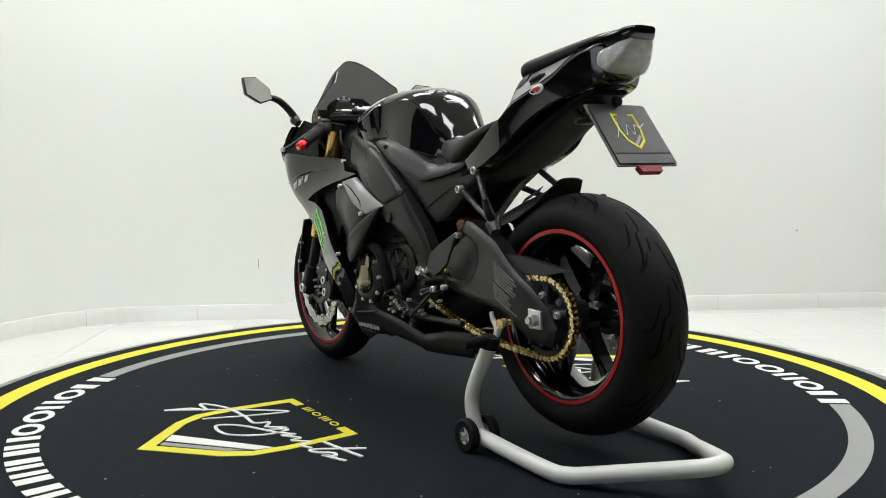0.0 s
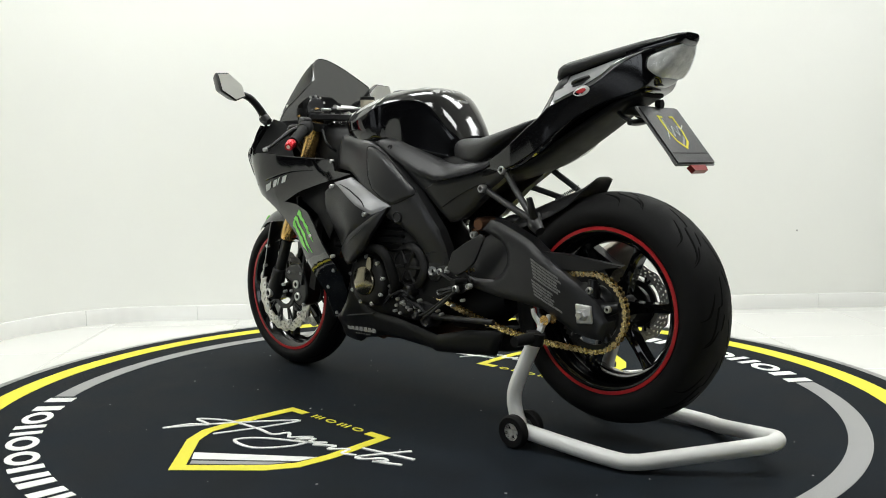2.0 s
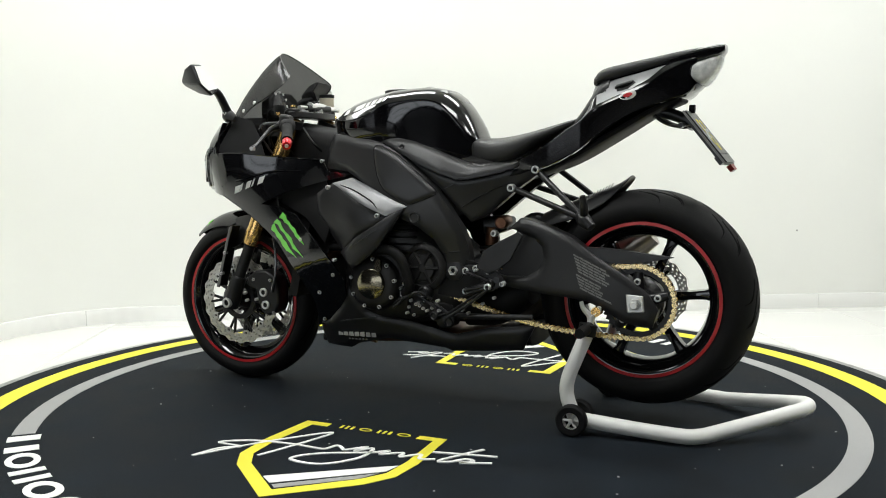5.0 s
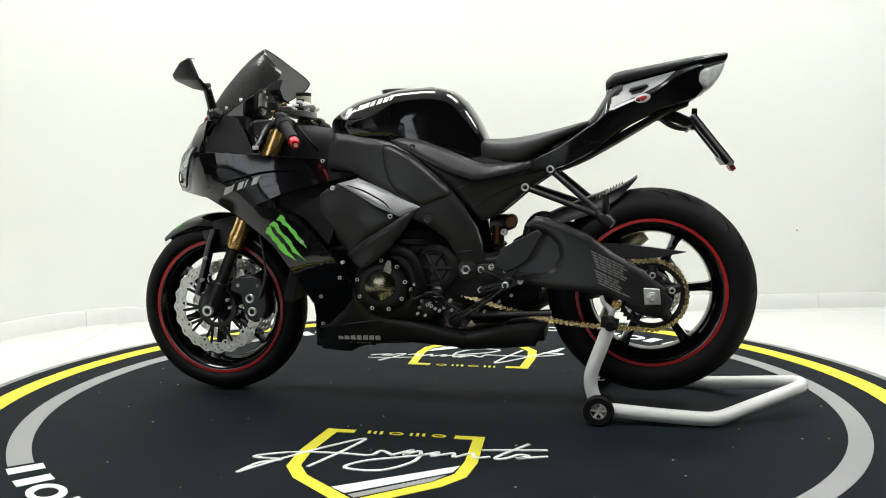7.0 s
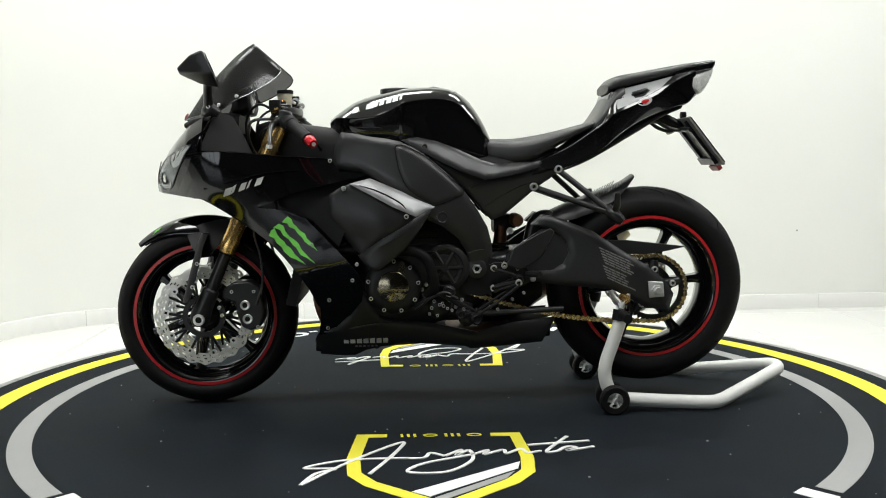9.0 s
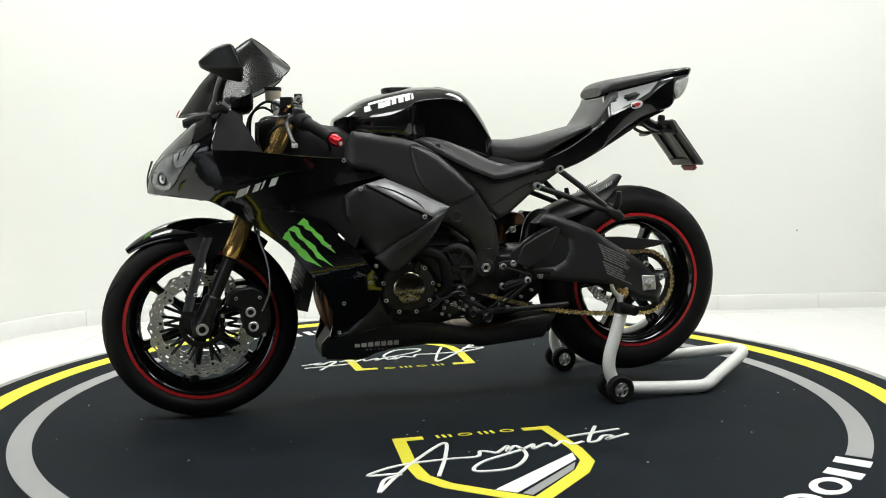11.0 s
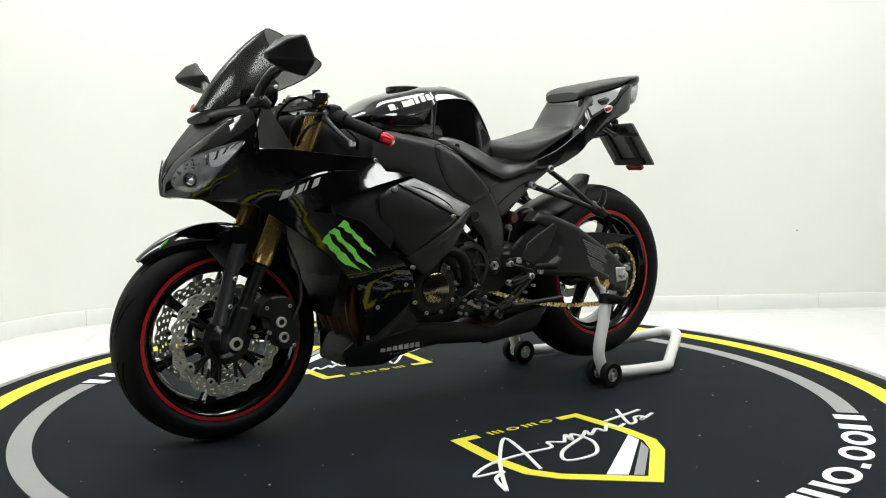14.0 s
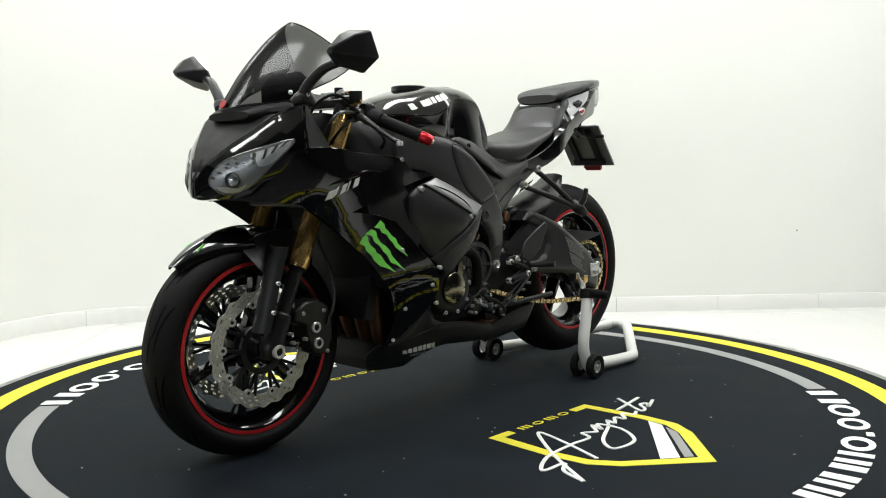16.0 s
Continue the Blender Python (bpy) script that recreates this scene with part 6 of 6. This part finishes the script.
for s in (1, -1):
    part("peg_stay", tube([(-0.420, s * 0.112, 0.748), (-0.50, s * 0.150, 0.680), (-0.580, s * 0.178, 0.610)], 0.0095, 10), SATIN, BIKE, "black passenger peg stay")
    part("peg_stay", tube([(-0.345, s * 0.112, 0.693), (-0.46, s * 0.150, 0.652), (-0.580, s * 0.178, 0.608)], 0.0095, 10), SATIN, BIKE, "black passenger peg stay")
    part("peg_mount", tube([(-0.570, s * 0.165, 0.625), (-0.585, s * 0.185, 0.605), (-0.610, s * 0.195, 0.585)], [0.016, 0.021, 0.014], 12), SATIN, BIKE)
    part("passenger_peg", tube([(-0.585, s * 0.185, 0.612), (-0.590, s * 0.205, 0.640), (-0.588, s * 0.215, 0.675)], [0.012, 0.011, 0.008], 10), SATIN, BIKE, "folded black passenger peg")
    bolt(BIKE, -0.422, s * 0.124, 0.748, 0.0125, 0.010)
    bolt(BIKE, -0.345, s * 0.124, 0.694, 0.0125, 0.010)
    # rider foot controls
    part("heel_guard", slab([(-0.254, 0.456), (-0.276, 0.508), (-0.320, 0.534), (-0.388, 0.568), (-0.402, 0.556), (-0.363, 0.481), (-0.328, 0.455), (-0.294, 0.438)], s * 0.176, s * 0.184), MATTE, BIKE, "matte black heel guard", bevel=0.003)
    part("pivot_bolt", revolve([(0.008, s * 0.140), (0.0155, s * 0.140), (0.0155, s * 0.154), (0.0130, s * 0.158), (0.008, s * 0.152)], 6, (-0.163, 0, 0.440)), STEEL, BIKE, "steel swingarm pivot nut")
    part("pivot_boss", drum([(0, s * 0.10), (0.032, s * 0.10), (0.032, s * 0.142), (0.026, s * 0.146), (0, s * 0.146)], 28, (-0.163, 0, 0.440)), MATTE, BIKE)
    for x, z in ((-0.214, 0.444), (-0.213, 0.381), (-0.247, 0.452), (-0.288, 0.450)):
        bolt(BIKE, x, s * 0.168, z, 0.0105, 0.008)
    part("rearset_plate", slab([(-0.20, 0.455), (-0.22, 0.462), (-0.30, 0.462), (-0.32, 0.44), (-0.345, 0.41), (-0.30, 0.385), (-0.21, 0.368), (-0.20, 0.385), (-0.27, 0.41), (-0.275, 0.43), (-0.21, 0.44)], s * 0.160, s * 0.170), SATIN, BIKE, "black rearset bracket", bevel=0.002)
    part("shift_link", tube([(-0.215, s * 0.176, 0.385), (-0.287, s * 0.178, 0.402)], 0.0075, 8, smooth=False), SATIN, BIKE)
    part("shift_rod", tube([(-0.115, s * 0.172, 0.297), (-0.16, s * 0.178, 0.312), (-0.29, s * 0.180, 0.398)], 0.0038, 8, smooth=False), SATIN, BIKE, "black shift rod")
    bolt(BIKE, -0.290, s * 0.184, 0.399, 0.011, 0.006)
    bolt(BIKE, -0.335, s * 0.178, 0.41, 0.009, 0.006)
    part("foot_peg", tube([(-0.315, s * 0.17, 0.425), (-0.335, s * 0.20, 0.428), (-0.345, s * 0.255, 0.432)], [0.008, 0.0105, 0.009], 10, smooth=False), SATIN, BIKE, "knurled black foot peg")
part("side_stand", tube([(-0.115, 0.130, 0.285), (-0.16, 0.155, 0.300), (-0.30, 0.170, 0.308), (-0.430, 0.178, 0.315)], [0.013, 0.010, 0.0085, 0.0085], 12, smooth=False), MATTE, BIKE, "folded black side stand")
part("side_stand_lug", drum([(0, 0.10), (0.026, 0.10), (0.026, 0.15), (0.012, 0.158), (0, 0.158)], 20, (-0.13, 0, 0.285)), SATIN, BIKE)

# plate carrier
holder = part("plate_holder", tube([(-0.74, 0, 0.915), (-0.79, 0, 0.905), (-0.835, 0, 0.885), (-0.855, 0, 0.87)], [0.022, 0.018, 0.016, 0.012], 12), SATIN, BIKE, "black tail tidy bracket")
both("bracket_arm", tube([(-0.745, 0.035, 0.905), (-0.78, 0.045, 0.880), (-0.82, 0.048, 0.868), (-0.85, 0.035, 0.875)], 0.006, 8), SATIN, holder)
both("indicator", tube([(-0.835, 0.03, 0.872), (-0.835, 0.085, 0.868), (-0.838, 0.125, 0.866)], [0.006, 0.009, 0.007], 10), SATIN, holder, "small black indicator")
PL = look((-0.902, 0.0, 0.836), (-0.902 + 0.79, 0.0, 0.836 - 0.62), 0)
PW = 0.097
plate = part("number_plate", loft([[(u, v, z) for u, v in ((-PW, -0.092), (PW, -0.092), (PW, 0.088), (PW - 0.010, 0.092), (0.010 - PW, 0.092), (-PW, 0.088))] for z in (-0.002, 0.002)]), MATTE, BIKE, "black dealer display plate")
plate.matrix_basis = PL
part("backing", loft([[(u, v, z) for u, v in ((-PW - 0.003, -0.096), (PW + 0.003, -0.096), (PW + 0.003, 0.094), (-PW - 0.003, 0.094))] for z in (-0.008, -0.003)]), DECAL_G, plate)
part("plate_strip", box(-PW, PW, -0.063, -0.061, 0.0005, 0.003), DARK, plate)
for u in (-0.05, 0.05):
    part("bracket_plate", box(u - 0.012, u + 0.012, -0.08, 0.085, -0.018, -0.008), SATIN, plate)
part("bracket_plate", box(-0.07, 0.07, -0.085, -0.060, -0.022, -0.009), SATIN, plate)
o = [(-0.018, 0.060), (-0.040, 0.062), (-0.040, 0.01), (-0.030, -0.025), (0.0, -0.050), (0.030, -0.025), (0.040, 0.01), (0.040, 0.062), (0.018, 0.060)]
i_ = [(-0.018, 0.054), (-0.033, 0.055), (-0.033, 0.01), (-0.025, -0.020), (0.0, -0.041), (0.025, -0.020), (0.033, 0.01), (0.033, 0.055), (0.018, 0.054)]
part("mark", loft([[(*a, 0.001), (*b, 0.001), (*b, 0.003), (*a, 0.003)] for a, b in zip(o, i_)]), YELLOW, plate, "yellow printed shield")
part("mark", loft([[(x, y - 0.0014, 0.001), (x, y + 0.0014, 0.001), (x, y + 0.0014, 0.0034), (x, y - 0.0014, 0.0034)] for x, y, _ in smooth_line([(-0.056, -0.014, 0), (-0.034, 0.020, 0), (-0.026, 0.050, 0), (-0.020, -0.006, 0), (-0.004, 0.026, 0), (0.008, -0.004, 0), (0.022, 0.026, 0), (0.036, 0.018, 0), (0.056, 0.030, 0)], False, 5)]), WHITE, plate, "white printed pen swoosh")
part("mark", loft([[(u, v, z) for u, v in ((-0.010, -0.034), (0.022, -0.004), (0.024, -0.012), (-0.002, -0.038))] for z in (0.001, 0.003)]), GREY, plate)
part("reflector", loft([[(u, v, z) for u, v in ((-0.034, -0.116), (0.034, -0.116), (0.040, -0.098), (-0.040, -0.098))] for z in (-0.014, 0.0)]), RED_LENS, plate, "red rear reflector")
part("plate_light", tube([(0, 0.09, 0.016), (0, 0.10, 0.004)], 0.012, 10, smooth=False), DARK, plate)


# ---- paddock stand ----
STAND_POSE = BIKE_POSE
STAND = empty("paddock_stand", "white tubular steel paddock stand under the rear wheel", "paddock stand", STAND_POSE)
part("base_tube", tube([(-0.575, 0.232, 0.042), (-0.75, 0.232, 0.030), (-0.875, 0.229, 0.024), (-0.915, 0.216, 0.025), (-0.955, 0.188, 0.031), (-1.14, 0.058, 0.072), (-1.172, 0.028, 0.079), (-1.180, 0.0, 0.081), (-1.172, -0.028, 0.079), (-1.14, -0.058, 0.072), (-0.955, -0.188, 0.031), (-0.915, -0.216, 0.025), (-0.875, -0.229, 0.024), (-0.75, -0.232, 0.030), (-0.575, -0.232, 0.042)], 0.021, 16, 5), STAND_W, STAND)
for s in (1, -1):
    part("upright", tube([(-0.575, s * 0.232, 0.042), (-0.552, s * 0.232, 0.10), (-0.552, s * 0.232, 0.15), (-0.575, s * 0.225, 0.215), (-0.602, s * 0.212, 0.285)], 0.0205, 16, 6), STAND_W, STAND)
    part("hook_clamp", tube([(-0.600, s * 0.212, 0.280), (-0.606, s * 0.209, 0.312)], 0.026, 14, smooth=False), DARK, STAND, "black clamp")
    part("side_knob", tube([(-0.604, s * 0.20, 0.300), (-0.604, s * 0.255, 0.300), (-0.604, s * 0.30, 0.300)], [0.017, 0.016, 0.014], 12, smooth=False), RUBBER, STAND, "black side grip")
    part("hook", tube([(-0.606, s * 0.195, 0.305), (-0.604, s * 0.187, 0.330), (-0.585, s * 0.187, 0.352), (-0.578, s * 0.187, 0.372)], [0.009, 0.009, 0.007, 0.006], 8), STEEL, STAND, "steel lifting hook")
    part("hook", tube([(-0.606, s * 0.195, 0.305), (-0.612, s * 0.187, 0.330), (-0.628, s * 0.187, 0.345), (-0.632, s * 0.187, 0.36)], [0.009, 0.009, 0.007, 0.006], 8), STEEL, STAND, "steel lifting hook")
    for off in (-0.034, 0.034):
        wheel_bm = revolve([(0.024, -0.012), (0.040, -0.013), (0.045, -0.008), (0.0455, 0.0), (0.045, 0.008), (0.040, 0.013), (0.024, 0.012)], 40)
        caster = part("castor_wheel", wheel_bm, RUBBER, STAND, "small black rubber castor wheel")
        caster.matrix_basis = pose(-0.573, s * 0.232 + off, 0.0455)
        part("castor_rim", revolve([(0.024, -0.009), (0.027, -0.009), (0.027, 0.009), (0.024, 0.009)], 30), STEEL, caster)
        for k in range(6):
            a = math.pi * k / 3
            part("castor_spoke", tube([(0.006 * math.cos(a), 0, 0.006 * math.sin(a)), (0.026 * math.cos(a), 0, 0.026 * math.sin(a))], 0.0042, 6, smooth=False), STEEL, caster)
        part("castor_hub", drum([(0, -0.012), (0.007, -0.012), (0.008, 0.0), (0.007, 0.012), (0, 0.012)], 14), STEEL, caster)
    part("castor_axle", tube([(-0.573, s * 0.232 - 0.05, 0.0455), (-0.573, s * 0.232 + 0.05, 0.0455)], 0.005, 8, smooth=False), STEEL, STAND)


# ---- floor tiles ----
def floor_tiles():
    pitch, gap, turn = 0.68, 0.003, pose(0, 0, 0, 0, 0, 3)
    h = (pitch - gap) / 2
    bm = loft([[(x, y, z) for x, y in ((-h + e, -h + e), (h - e, -h + e), (h - e, h - e), (-h + e, h - e))] for z, e in ((-0.008, 0), (-0.001, 0), (0.0, 0.001))])
    first = part("tile", bm, TILE, floor)
    shared, rest = first.data, []
    for i in range(-13, 14):
        for j in range(-13, 9):
            m = turn @ Matrix.Translation((1.70 + pitch * i + pitch / 2, 0.28 + pitch * j, FLOOR_Z))
            c = m.translation
            if abs(c.x) > 9.6 or c.y < -8.6 or c.y > 5.6 or c.xy.length < 1.0:
                continue
            if -4.4 < c.x < 5.2 and -1.5 < c.y < 3.1:
                ob = first if first.get("used") is None else new("tile", shared)
                first["used"] = 1
                ob.parent = floor
                ob.matrix_basis = m
            else:
                rest.append(m)
    me = bpy.data.meshes.new("tile_field")
    verts, faces = [], []
    for m in rest:
        k = len(verts)
        verts += [tuple(m @ Vector((x, y, 0))) for x, y in ((-h, -h), (h, -h), (h, h), (-h, h))]
        verts += [tuple(m @ Vector((x, y, -0.008))) for x, y in ((-h, -h), (h, -h), (h, h), (-h, h))]
        faces += [(k, k + 1, k + 2, k + 3)] + [(k + a, k + 4 + a, k + 4 + (a + 1) % 4, k + (a + 1) % 4) for a in range(4)]
    me.from_pydata(verts, [], faces)
    # The outer tiles are dark only for what the bodywork reflects.
    me.materials.append(UNSEEN_TILE)
    field = new("tile_field", me)
    field.parent = floor
    tagged(field, kind="stuff")


floor_tiles()


# small marks on the wall
for x, y, z, w, h in ((2.090, 2.2315, 0.361, 0.004, 0.004), (-1.020, 2.082, 0.217, 0.0015, 0.028)):
    part("wall_mark", box(x - w, x + w, y - 0.004, y + 0.006, z - h, z + h), GROUT, wall_n, "small grey scuff")


# ---- what turns ----
def turn_at(t):
    s = (t - 8.0) / 8.0
    return 52.04 * s + 0.295 * s * s - 0.465 * s ** 3


def motions():
    """The turntable carries the motorcycle and its stand round its axis."""
    for thing, rest in ((TABLE, Matrix.Identity(4)), (BIKE, BIKE_POSE), (STAND, STAND_POSE)):
        walk(thing, [(float(t), pose(0, 0, 0, 0, 0, turn_at(t)) @ rest) for t in range(17)])


motions()
